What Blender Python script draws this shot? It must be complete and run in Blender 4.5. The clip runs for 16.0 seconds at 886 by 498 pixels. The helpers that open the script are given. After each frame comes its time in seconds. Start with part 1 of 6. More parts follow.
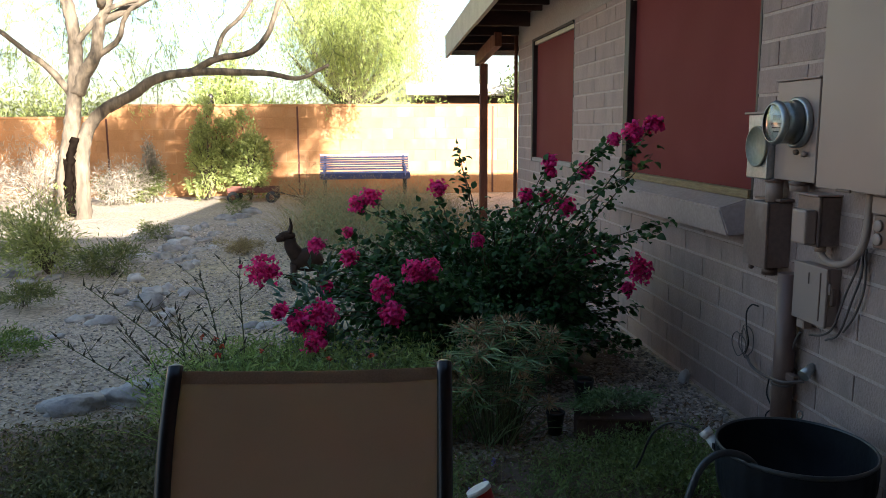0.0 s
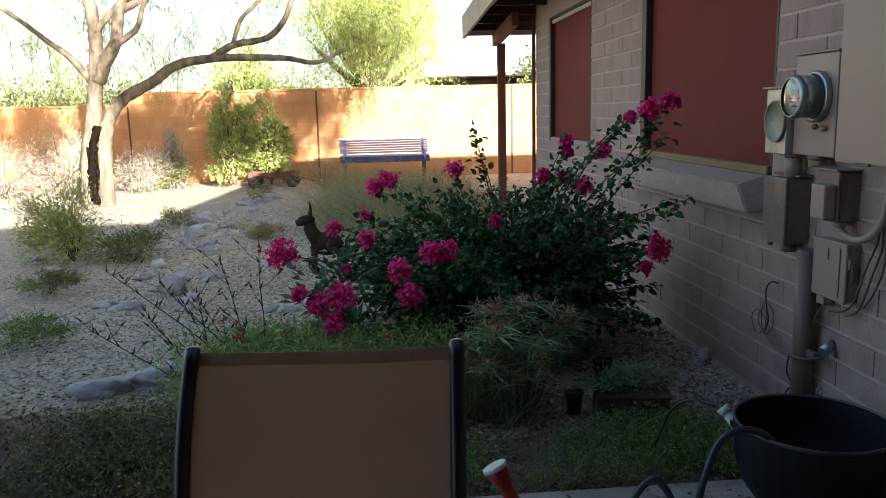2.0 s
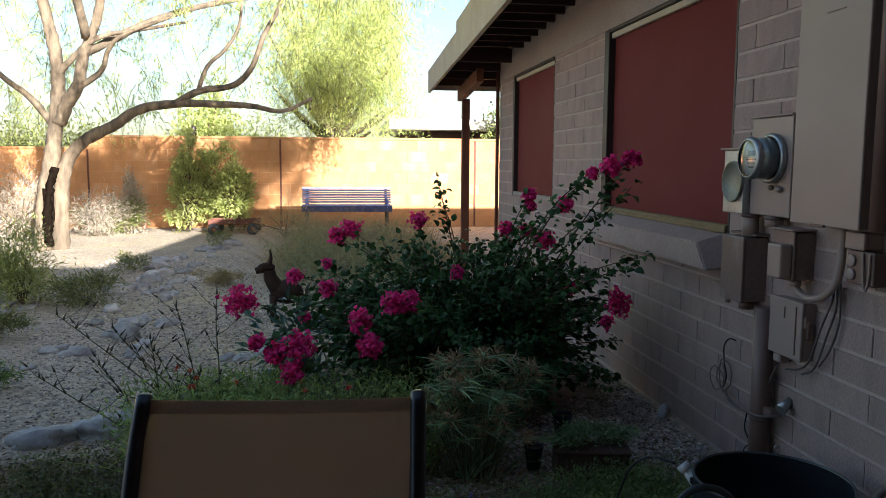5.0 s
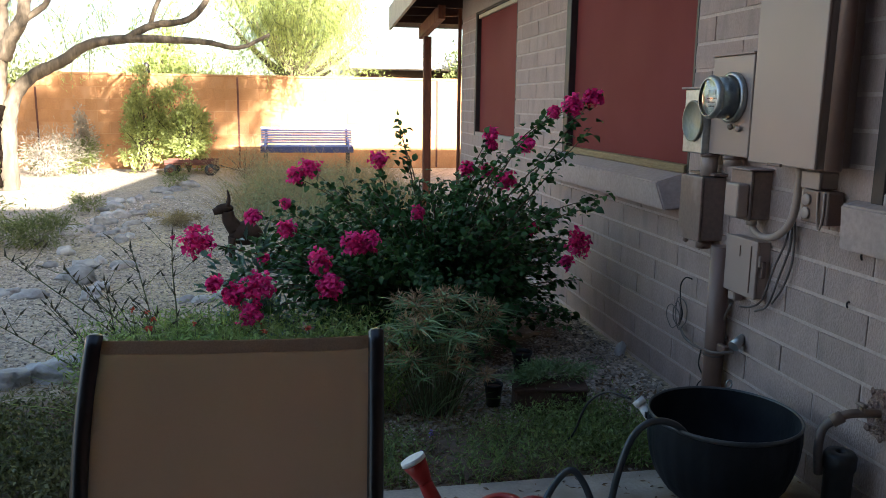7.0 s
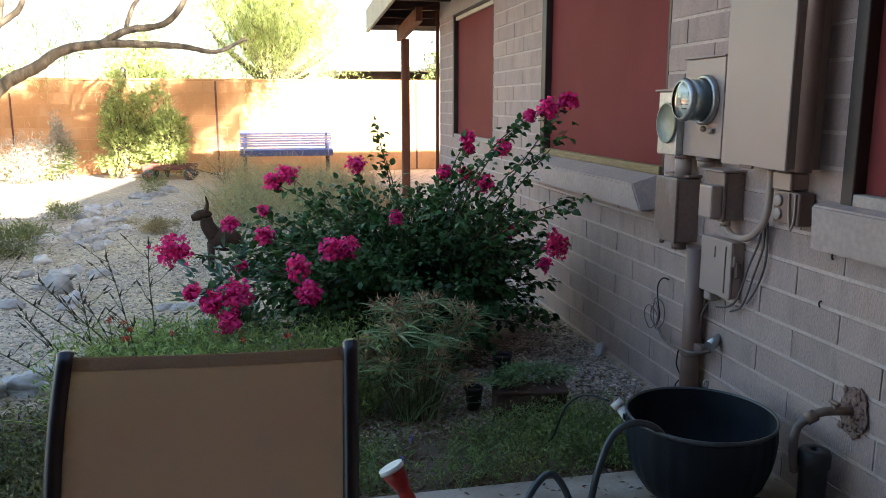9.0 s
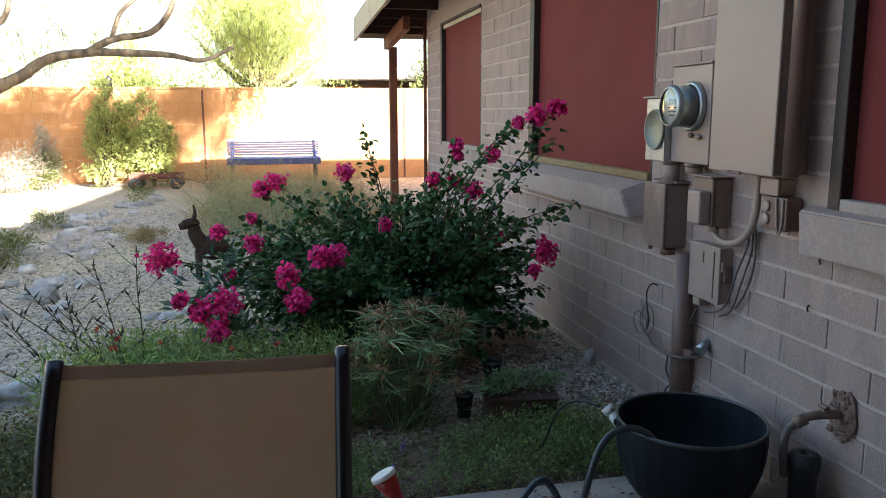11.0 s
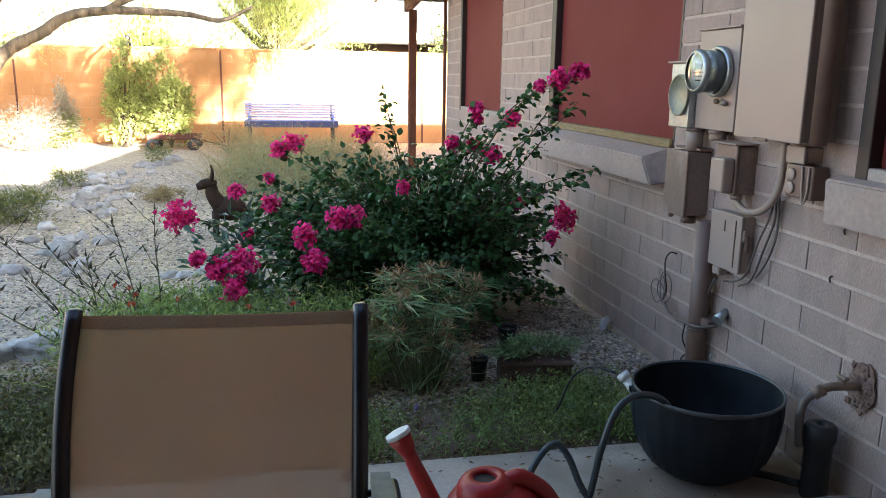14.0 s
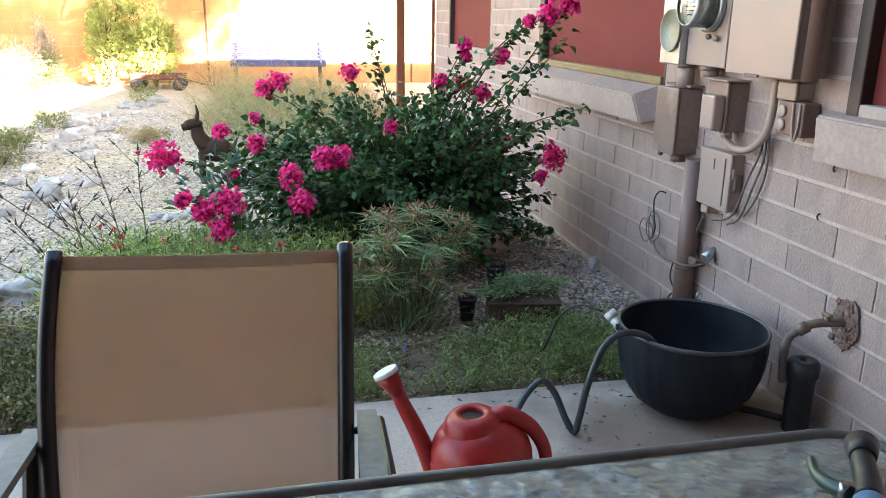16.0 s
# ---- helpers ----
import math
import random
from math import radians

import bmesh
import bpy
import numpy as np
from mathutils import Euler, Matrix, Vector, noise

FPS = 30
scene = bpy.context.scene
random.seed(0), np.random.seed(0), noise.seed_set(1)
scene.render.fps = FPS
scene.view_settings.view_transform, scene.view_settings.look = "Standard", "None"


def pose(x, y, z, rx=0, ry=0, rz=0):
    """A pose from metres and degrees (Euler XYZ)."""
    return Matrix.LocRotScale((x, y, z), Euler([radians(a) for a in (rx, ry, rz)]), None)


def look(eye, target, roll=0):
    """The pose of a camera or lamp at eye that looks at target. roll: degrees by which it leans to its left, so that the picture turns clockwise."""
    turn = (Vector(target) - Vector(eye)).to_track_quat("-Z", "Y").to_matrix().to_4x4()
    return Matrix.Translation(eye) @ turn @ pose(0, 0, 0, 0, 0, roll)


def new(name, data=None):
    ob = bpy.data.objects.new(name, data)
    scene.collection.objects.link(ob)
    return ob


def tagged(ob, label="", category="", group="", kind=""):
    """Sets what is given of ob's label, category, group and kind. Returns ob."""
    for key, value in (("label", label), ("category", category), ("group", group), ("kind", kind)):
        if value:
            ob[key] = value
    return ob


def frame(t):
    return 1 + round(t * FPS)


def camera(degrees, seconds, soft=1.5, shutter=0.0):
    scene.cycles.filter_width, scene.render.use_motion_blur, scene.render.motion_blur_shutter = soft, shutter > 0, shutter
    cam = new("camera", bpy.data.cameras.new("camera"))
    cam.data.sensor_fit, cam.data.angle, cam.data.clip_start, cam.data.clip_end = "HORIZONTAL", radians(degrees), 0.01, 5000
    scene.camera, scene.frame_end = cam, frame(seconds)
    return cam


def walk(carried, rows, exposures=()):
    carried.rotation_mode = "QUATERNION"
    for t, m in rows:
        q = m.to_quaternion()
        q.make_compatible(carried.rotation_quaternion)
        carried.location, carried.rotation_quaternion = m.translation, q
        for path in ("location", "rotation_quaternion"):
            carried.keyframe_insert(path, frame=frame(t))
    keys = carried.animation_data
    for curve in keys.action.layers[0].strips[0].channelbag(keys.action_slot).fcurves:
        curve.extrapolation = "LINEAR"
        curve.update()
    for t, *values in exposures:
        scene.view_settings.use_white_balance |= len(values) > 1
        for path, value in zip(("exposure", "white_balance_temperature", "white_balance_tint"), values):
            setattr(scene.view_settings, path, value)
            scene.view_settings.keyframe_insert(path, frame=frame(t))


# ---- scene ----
cam = camera(59.2, 16.0, soft=0.7)
PATH = [
    (0, (-1.655, -0.562, 1.24), (-1.43, 1.401, 0.934), -0.3),
    (0.5, (-1.66, -0.561, 1.237), (-1.44, 1.403, 0.931), -0.2),
    (1, (-1.66, -0.566, 1.238), (-1.465, 1.401, 0.93), -0.2),
    (1.5, (-1.65, -0.565, 1.237), (-1.455, 1.399, 0.917), -0.3),
    (2, (-1.635, -0.574, 1.237), (-1.467, 1.388, 0.887), -1.4),
    (2.5, (-1.62, -0.564, 1.237), (-1.441, 1.392, 0.86), -2.0),
    (3, (-1.627, -0.561, 1.231), (-1.381, 1.389, 0.861), -1.0),
    (3.2, (-1.629, -0.561, 1.234), (-1.38, 1.396, 0.904), -0.9),
    (5.3, (-1.641, -0.561, 1.226), (-1.362, 1.408, 1.008), 0.6),
    (5.5, (-1.641, -0.558, 1.22), (-1.351, 1.403, 0.957), 0.7),
    (6, (-1.63, -0.549, 1.228), (-1.285, 1.391, 0.881), 0.4),
    (6.5, (-1.629, -0.549, 1.228), (-1.276, 1.388, 0.881), 0.4),
    (7, (-1.629, -0.541, 1.217), (-1.265, 1.392, 0.852), 0.7),
    (7.5, (-1.628, -0.542, 1.221), (-1.242, 1.386, 0.853), 0.8),
    (8, (-1.629, -0.543, 1.222), (-1.24, 1.384, 0.854), 0.7),
    (8.5, (-1.626, -0.541, 1.224), (-1.232, 1.385, 0.854), 0.5),
    (9, (-1.61, -0.546, 1.236), (-1.203, 1.378, 0.872), -0.0),
    (11.5, (-1.62, -0.545, 1.229), (-1.17, 1.374, 0.887), 0.2),
    (12, (-1.621, -0.539, 1.226), (-1.167, 1.377, 0.877), 0.7),
    (12.5, (-1.608, -0.545, 1.224), (-1.168, 1.373, 0.868), 0.6),
    (13, (-1.623, -0.539, 1.221), (-1.193, 1.378, 0.847), 0.8),
    (13.5, (-1.631, -0.537, 1.219), (-1.214, 1.381, 0.834), 1.0),
    (14, (-1.625, -0.531, 1.211), (-1.227, 1.382, 0.786), 0.9),
    (14.5, (-1.623, -0.529, 1.209), (-1.227, 1.381, 0.767), 0.9),
    (15, (-1.622, -0.527, 1.207), (-1.223, 1.381, 0.759), 0.9),
    (15.5, (-1.613, -0.525, 1.2), (-1.21, 1.372, 0.711), 0.9),
    (16, (-1.611, -0.52, 1.202), (-1.196, 1.352, 0.632), 0.8),
]
EXPOSURES = [(0, 2.62, 6000, 10), (2, 2.7, 6000, 10), (3.1, 3.05, 6050, 10), (5.5, 2.25, 5950, 10), (7, 3.1, 6050, 10), (9, 3.55, 6050, 10),
             (11.5, 3.43, 6050, 10), (12.5, 3.37, 6050, 10), (14.5, 4.1, 6300, 11), (15.5, 4.4, 6450, 11), (16, 4.77, 6600, 12)]
walk(cam, [(t, look(eye, target, roll)) for t, eye, target, roll in PATH], EXPOSURES)

# ---- light: a low, warm sun from behind the house, and the sky ----
SUN_TO = Vector((2.7, -6.4, 2.0)).normalized()
world = bpy.data.worlds.new("sky_world")
scene.world = world
world.use_nodes = True
wn = world.node_tree.nodes
sky = wn.new("ShaderNodeTexSky")
sky.sky_type = "NISHITA"
sky.sun_disc = False
sky.sun_elevation = math.asin(SUN_TO.z)
sky.sun_rotation = math.atan2(SUN_TO.x, SUN_TO.y)
sky.dust_density = 2.0
wn["Background"].inputs["Strength"].default_value = 0.058
world.node_tree.links.new(sky.outputs[0], wn["Background"].inputs["Color"])
sun_data = bpy.data.lights.new("sun", "SUN")
sun_data.energy, sun_data.angle, sun_data.color = 5.0, radians(0.6), (1.0, 0.93, 0.82)
sun = new("sun", sun_data)
sun.matrix_world = look(SUN_TO * 40, (0, 0, 0))

# ---- materials ----
def material(name, c1, c2=None, scale=6.0, rough=0.7, metal=0.0, bump=0.0, fine=60.0, c3=None, wear=1.5,
             vary=0.0, island=0.0, spec=0.5, through_light=0.0, stretch=(1, 1, 1), rough_var=0.1):
    """A procedural surface: two colours mixed by noise, a third in worn patches, fine relief, and small shifts from piece to piece."""
    m = bpy.data.materials.new(name)
    m.use_nodes = True
    nt = m.node_tree
    n, link = nt.nodes, nt.links.new
    bsdf = n["Principled BSDF"]
    coord = n.new("ShaderNodeTexCoord")
    mp = n.new("ShaderNodeMapping")
    mp.inputs["Scale"].default_value = stretch
    link(coord.outputs["Object"], mp.inputs[0])
    if vary:
        info = n.new("ShaderNodeObjectInfo")
        comb = n.new("ShaderNodeCombineXYZ")
        mul = n.new("ShaderNodeMath"); mul.operation = "MULTIPLY"; mul.inputs[1].default_value = 37.0
        link(info.outputs["Random"], mul.inputs[0])
        for i in range(3):
            link(mul.outputs[0], comb.inputs[i])
        link(comb.outputs[0], mp.inputs["Location"])
    def noise_tex(sc, detail=4.0):
        t = n.new("ShaderNodeTexNoise")
        t.inputs["Scale"].default_value, t.inputs["Detail"].default_value = sc, detail
        link(mp.outputs[0], t.inputs["Vector"])
        return t
    def mix(fac, a, b, mode="MIX"):
        x = n.new("ShaderNodeMix"); x.data_type = "RGBA"; x.blend_type = mode
        if isinstance(fac, float): x.inputs[0].default_value = fac
        else: link(fac, x.inputs[0])
        for sock, v in ((x.inputs[6], a), (x.inputs[7], b)):
            if isinstance(v, tuple): sock.default_value = (*v, 1)
            else: link(v, sock)
        return x.outputs[2]
    def ramp(sock, lo, hi):
        r = n.new("ShaderNodeMapRange")
        r.inputs[1].default_value, r.inputs[2].default_value = lo, hi
        link(sock, r.inputs[0])
        return r.outputs[0]
    big = noise_tex(scale)
    col = mix(ramp(big.outputs[0], 0.32, 0.68), c1, c2 or tuple(0.8 * v for v in c1))
    small = noise_tex(fine, 3.0)
    col = mix(0.35, col, mix(ramp(small.outputs[0], 0.3, 0.7), (0.62, 0.62, 0.62), (1.25, 1.25, 1.25)), "MULTIPLY")
    if c3:
        patch = noise_tex(wear, 6.0)
        col = mix(ramp(patch.outputs[0], 0.53, 0.66), col, c3)
    if vary or island:
        hs = n.new("ShaderNodeHueSaturation")
        rr = n.new("ShaderNodeMapRange")
        amount = vary or island
        rr.inputs[3].default_value, rr.inputs[4].default_value = 1 - amount, 1 + amount
        if vary:
            link(info.outputs["Random"], rr.inputs[0])
        else:
            geo = n.new("ShaderNodeNewGeometry")
            link(geo.outputs["Random Per Island"], rr.inputs[0])
        link(rr.outputs[0], hs.inputs["Value"])
        link(col, hs.inputs["Color"])
        col = hs.outputs[0]
    link(col, bsdf.inputs["Base Color"])
    rv = n.new("ShaderNodeMapRange")
    rv.inputs[3].default_value, rv.inputs[4].default_value = max(0.03, rough - rough_var), min(1, rough + rough_var)
    link(big.outputs[0], rv.inputs[0])
    link(rv.outputs[0], bsdf.inputs["Roughness"])
    bsdf.inputs["Metallic"].default_value = metal
    bsdf.inputs["Specular IOR Level"].default_value = spec
    if bump:
        b = n.new("ShaderNodeBump")
        b.inputs["Strength"].default_value, b.inputs["Distance"].default_value = min(1.0, bump), 0.01
        link(small.outputs[0], b.inputs["Height"])
        link(b.outputs[0], bsdf.inputs["Normal"])
    if through_light:
        tr = n.new("ShaderNodeBsdfTranslucent")
        link(col, tr.inputs["Color"])
        ms = n.new("ShaderNodeMixShader")
        ms.inputs[0].default_value = through_light
        link(bsdf.outputs[0], ms.inputs[1])
        link(tr.outputs[0], ms.inputs[2])
        link(ms.outputs[0], n["Material Output"].inputs[0])
    return m


M_BLOCK = material("painted_block", (0.405, 0.300, 0.268), (0.362, 0.267, 0.238), 3.0, 0.75, bump=0.6, fine=75, c3=(0.315, 0.24, 0.215), wear=5, vary=0.06)
# same paint as the blocks, lightened to stand for skylight on the joints
M_MORTAR_SKYLIT = material("skylit_mortar", (0.53, 0.425, 0.385), (0.465, 0.365, 0.335), 8.0, 0.8, bump=0.3, fine=90)
M_STUCCO = material("painted_stucco", (0.40, 0.34, 0.30), (0.35, 0.29, 0.26), 2.0, 0.8, bump=0.4, fine=70)
M_SILL = material("painted_concrete", (0.405, 0.318, 0.29), (0.36, 0.283, 0.258), 5.0, 0.7, bump=0.15, fine=60)
M_SCREEN = material("red_panel", (0.185, 0.043, 0.041), (0.162, 0.036, 0.034), 1.2, 0.6, bump=0.02, fine=200, c3=(0.185, 0.045, 0.043), wear=1.2, spec=0.04)
M_DARKFRAME = material("dark_frame", (0.02, 0.013, 0.012), (0.03, 0.02, 0.018), 10, 0.5, bump=0.1)
M_RAWWOOD = material("raw_wood", (0.30, 0.22, 0.11), (0.22, 0.15, 0.07), 20, 0.8, bump=0.4, stretch=(6, 0.6, 6))
M_CREAM = material("cream_paint", (0.55, 0.48, 0.36), (0.48, 0.41, 0.30), 6, 0.7, bump=0.2)
M_BROWNWOOD = material("stained_timber", (0.17, 0.055, 0.025), (0.12, 0.035, 0.018), 10, 0.7, bump=0.35, stretch=(1, 1, 0.3))
M_RAFTER = material("dark_soffit", (0.05, 0.022, 0.016), (0.035, 0.016, 0.012), 8, 0.75, bump=0.3)
M_ROOF = material("roof_gravel", (0.32, 0.29, 0.26), (0.25, 0.22, 0.2), 8, 0.9, bump=0.6)
M_METAL = material("painted_metal_taupe", (0.36, 0.275, 0.24), (0.34, 0.26, 0.225), 4, 0.42, bump=0.02, fine=600, c3=(0.345, 0.262, 0.228), wear=3, spec=0.4)
M_METALD = material("painted_metal_brown", (0.20, 0.13, 0.105), (0.16, 0.10, 0.085), 5, 0.4, fine=300, bump=0.05, spec=0.4)
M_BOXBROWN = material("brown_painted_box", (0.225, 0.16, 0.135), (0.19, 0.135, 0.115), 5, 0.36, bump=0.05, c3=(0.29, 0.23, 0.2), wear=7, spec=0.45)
M_GALV = material("galvanised", (0.48, 0.50, 0.50), (0.38, 0.40, 0.41), 14, 0.42, metal=0.85, bump=0.05)
M_DIAL = material("dial_plate", (0.80, 0.79, 0.73), (0.72, 0.71, 0.66), 20, 0.5)
M_PLATE = material("olive_blank_plate", (0.27, 0.27, 0.20), (0.33, 0.32, 0.25), 14, 0.45, bump=0.05)
M_DARK = material("black_rubber", (0.012, 0.012, 0.013), (0.02, 0.02, 0.021), 20, 0.5, bump=0.1)
M_HOSE = material("grey_hose", (0.038, 0.048, 0.053), (0.03, 0.037, 0.042), 20, 0.36, bump=0.05)
M_CABLE = material("grey_cable", (0.16, 0.13, 0.12), (0.1, 0.08, 0.075), 30, 0.6)
M_COPPER = material("old_brass", (0.24, 0.17, 0.13), (0.16, 0.11, 0.085), 30, 0.5, metal=0.3, bump=0.1)
M_PATCH = material("rough_mortar", (0.17, 0.095, 0.075), (0.26, 0.175, 0.145), 25, 0.95, bump=1.0, fine=90)
M_POT = material("dark_glaze", (0.008, 0.010, 0.014), (0.013, 0.016, 0.021), 7, 0.5, bump=0.15, fine=40, c3=(0.020, 0.025, 0.031), wear=4, spec=0.22)
M_SLAB = material("old_concrete", (0.53, 0.46, 0.39), (0.45, 0.385, 0.325), 2.5, 0.85, bump=0.25, fine=110, c3=(0.27, 0.23, 0.19), wear=1.6)
def stain(m, centre, reach, colour, amount):
    """An old ragged water stain round a spot of a floor."""
    nt = m.node_tree
    b = nt.nodes["Principled BSDF"]
    old = b.inputs["Base Color"].links[0].from_socket
    co = nt.nodes.new("ShaderNodeTexCoord")
    wob = nt.nodes.new("ShaderNodeTexNoise")
    wob.inputs["Scale"].default_value, wob.inputs["Detail"].default_value = 5.0, 6.0
    dist = nt.nodes.new("ShaderNodeVectorMath"); dist.operation = "DISTANCE"; dist.inputs[1].default_value = centre
    nt.links.new(co.outputs["Object"], wob.inputs["Vector"])
    nt.links.new(co.outputs["Object"], dist.inputs[0])
    add = nt.nodes.new("ShaderNodeMath"); add.operation = "MULTIPLY_ADD"; add.inputs[1].default_value = -0.9 * reach
    nt.links.new(wob.outputs[0], add.inputs[0])
    nt.links.new(dist.outputs["Value"], add.inputs[2])
    mr = nt.nodes.new("ShaderNodeMapRange")
    for i, v in ((1, 0.30 * reach), (2, 0.62 * reach), (3, amount), (4, 0.0)):
        mr.inputs[i].default_value = v
    nt.links.new(add.outputs[0], mr.inputs[0])
    mx = nt.nodes.new("ShaderNodeMix"); mx.data_type = "RGBA"
    nt.links.new(mr.outputs[0], mx.inputs[0])
    nt.links.new(old, mx.inputs[6])
    mx.inputs[7].default_value = (*colour, 1)
    nt.links.new(mx.outputs[2], b.inputs["Base Color"])


stain(M_SLAB, (-0.33, 1.24, 0.0), 0.52, (0.20, 0.14, 0.105), 0.75)
stain(M_SLAB, (-0.52, 1.28, 0.0), 0.12, (0.22, 0.165, 0.125), 0.7)
M_SLING = material("tan_mesh_sling", (0.505, 0.345, 0.255), (0.455, 0.31, 0.228), 3, 0.75, bump=0.1, fine=700, through_light=0.38)
def see_through(m, amount):
    """Lets part of the view and light through the open weave."""
    nt = m.node_tree
    out = nt.nodes["Material Output"]
    old = out.inputs[0].links[0].from_socket
    tr = nt.nodes.new("ShaderNodeBsdfTransparent")
    mx = nt.nodes.new("ShaderNodeMixShader")
    mx.inputs[0].default_value = amount
    nt.links.new(old, mx.inputs[1])
    nt.links.new(tr.outputs[0], mx.inputs[2])
    nt.links.new(mx.outputs[0], out.inputs[0])


see_through(M_SLING, 0.13)
M_HEM = material("sling_hem", (0.56, 0.41, 0.29), (0.51, 0.37, 0.26), 5, 0.75, bump=0.1, fine=300, through_light=0.3)
M_TUBE = material("dark_bronze_tube", (0.018, 0.015, 0.017), (0.028, 0.024, 0.026), 12, 0.33, metal=0.3, spec=0.5)
M_ARM = material("weathered_armrest", (0.24, 0.23, 0.20), (0.18, 0.17, 0.15), 12, 0.6, bump=0.15)
M_CAN = material("red_plastic", (0.36, 0.018, 0.016), (0.31, 0.016, 0.014), 6, 0.4, bump=0.03, spec=0.45)
M_WHITEP = material("white_plastic", (0.72, 0.72, 0.70), (0.62, 0.62, 0.6), 14, 0.45)
M_BACKWALL = material("ochre_block_paint", (0.46, 0.22, 0.088), (0.41, 0.185, 0.07), 1.4, 0.85, bump=0.5, fine=40, c3=(0.47, 0.25, 0.12), wear=0.8, vary=0.05)
M_BENCH = material("blue_bench_paint", (0.24, 0.28, 0.52), (0.18, 0.21, 0.44), 9, 0.45, bump=0.05)
M_BARK = material("pale_bark", (0.21, 0.155, 0.10), (0.06, 0.045, 0.03), 11, 0.9, bump=1.0, fine=45, c3=(0.11, 0.082, 0.055), wear=3.5, stretch=(1, 1, 0.3))
# near-black: the shade of the tree's cavity put into the colour
M_HOLLOW = material("shade_black_hollow", (0.006, 0.004, 0.003), (0.010, 0.007, 0.005), 14, 0.95, bump=0.5, spec=0.0)
M_TREELEAF = material("feathery_leaf", (0.36, 0.43, 0.11), (0.46, 0.49, 0.16), 1.1, 0.6, island=0.3, through_light=0.4)
M_BUSHLEAF = material("shrub_leaf", (0.14, 0.17, 0.045), (0.2, 0.21, 0.065), 3, 0.55, island=0.35, through_light=0.25)
M_BOUGLEAF = material("glossy_leaf", (0.030, 0.085, 0.027), (0.058, 0.125, 0.036), 7, 0.42, island=0.45, through_light=0.2, spec=0.25)
M_BRACT = material("magenta_bract", (0.75, 0.012, 0.185), (0.83, 0.03, 0.26), 9, 0.6, island=0.3, through_light=0.3)
M_STEM = material("brown_stem", (0.10, 0.07, 0.04), (0.07, 0.05, 0.03), 20, 0.8)
M_GREENSTEM = material("green_stem", (0.10, 0.13, 0.05), (0.13, 0.12, 0.06), 20, 0.7)
M_WEED = material("weed_green", (0.15, 0.245, 0.05), (0.21, 0.27, 0.07), 4, 0.6, island=0.4, through_light=0.25)
M_LOWWEED = material("low_weed_green", (0.13, 0.15, 0.045), (0.22, 0.195, 0.08), 4, 0.6, island=0.5, through_light=0.2)
M_BRIGHTWEED = material("bright_weed_green", (0.17, 0.255, 0.075), (0.25, 0.30, 0.10), 4, 0.55, island=0.45, through_light=0.3)
M_FEATHER = material("feathery_weed_green", (0.25, 0.37, 0.10), (0.33, 0.40, 0.13), 4, 0.55, island=0.5, through_light=0.35)
M_GREYWEED = material("grey_green_weed", (0.20, 0.24, 0.11), (0.28, 0.29, 0.15), 4, 0.65, island=0.4, through_light=0.25)
M_WEEDDRY = material("dry_grass", (0.36, 0.29, 0.14), (0.30, 0.23, 0.11), 4, 0.8, island=0.35, through_light=0.25)
M_SEDGE = material("sedge_green", (0.16, 0.28, 0.115), (0.25, 0.33, 0.155), 4, 0.5, island=0.4, through_light=0.15)
M_SEEDHEAD = material("brown_seedhead", (0.34, 0.22, 0.12), (0.42, 0.3, 0.17), 20, 0.9, island=0.4)
M_SILVER = material("silver_shrub", (0.36, 0.30, 0.24), (0.42, 0.36, 0.27), 4, 0.8, island=0.3, through_light=0.2)
M_ROCK = material("river_rock", (0.42, 0.40, 0.385), (0.25, 0.235, 0.225), 9, 0.85, bump=0.7, fine=40, c3=(0.44, 0.41, 0.38), wear=6, vary=0.3)
M_PEBBLE = material("gravel_stone", (0.50, 0.43, 0.37), (0.30, 0.25, 0.215), 9, 0.85, island=0.6)
M_TERRA = material("old_terracotta", (0.10, 0.055, 0.04), (0.06, 0.036, 0.028), 9, 0.85, bump=0.4)
M_STATUE = material("dark_bronze", (0.04, 0.023, 0.016), (0.022, 0.014, 0.010), 12, 0.7, bump=0.3, spec=0.15)
M_RUST = material("rusty_red", (0.13, 0.042, 0.025), (0.09, 0.03, 0.02), 12, 0.8, bump=0.3)
M_PURPLE = material("purple_petal", (0.30, 0.22, 0.55), (0.36, 0.28, 0.6), 9, 0.6)
M_REDPETAL = material("orange_red_petal", (0.55, 0.06, 0.03), (0.6, 0.1, 0.04), 9, 0.6)
M_WHITEWALL = material("pale_neighbour_wall", (0.62, 0.58, 0.52), (0.56, 0.52, 0.46), 2, 0.85, bump=0.1)
M_NICKEL = material("chrome_plated", (0.45, 0.45, 0.45), (0.4, 0.4, 0.4), 20, 0.4, metal=1.0)


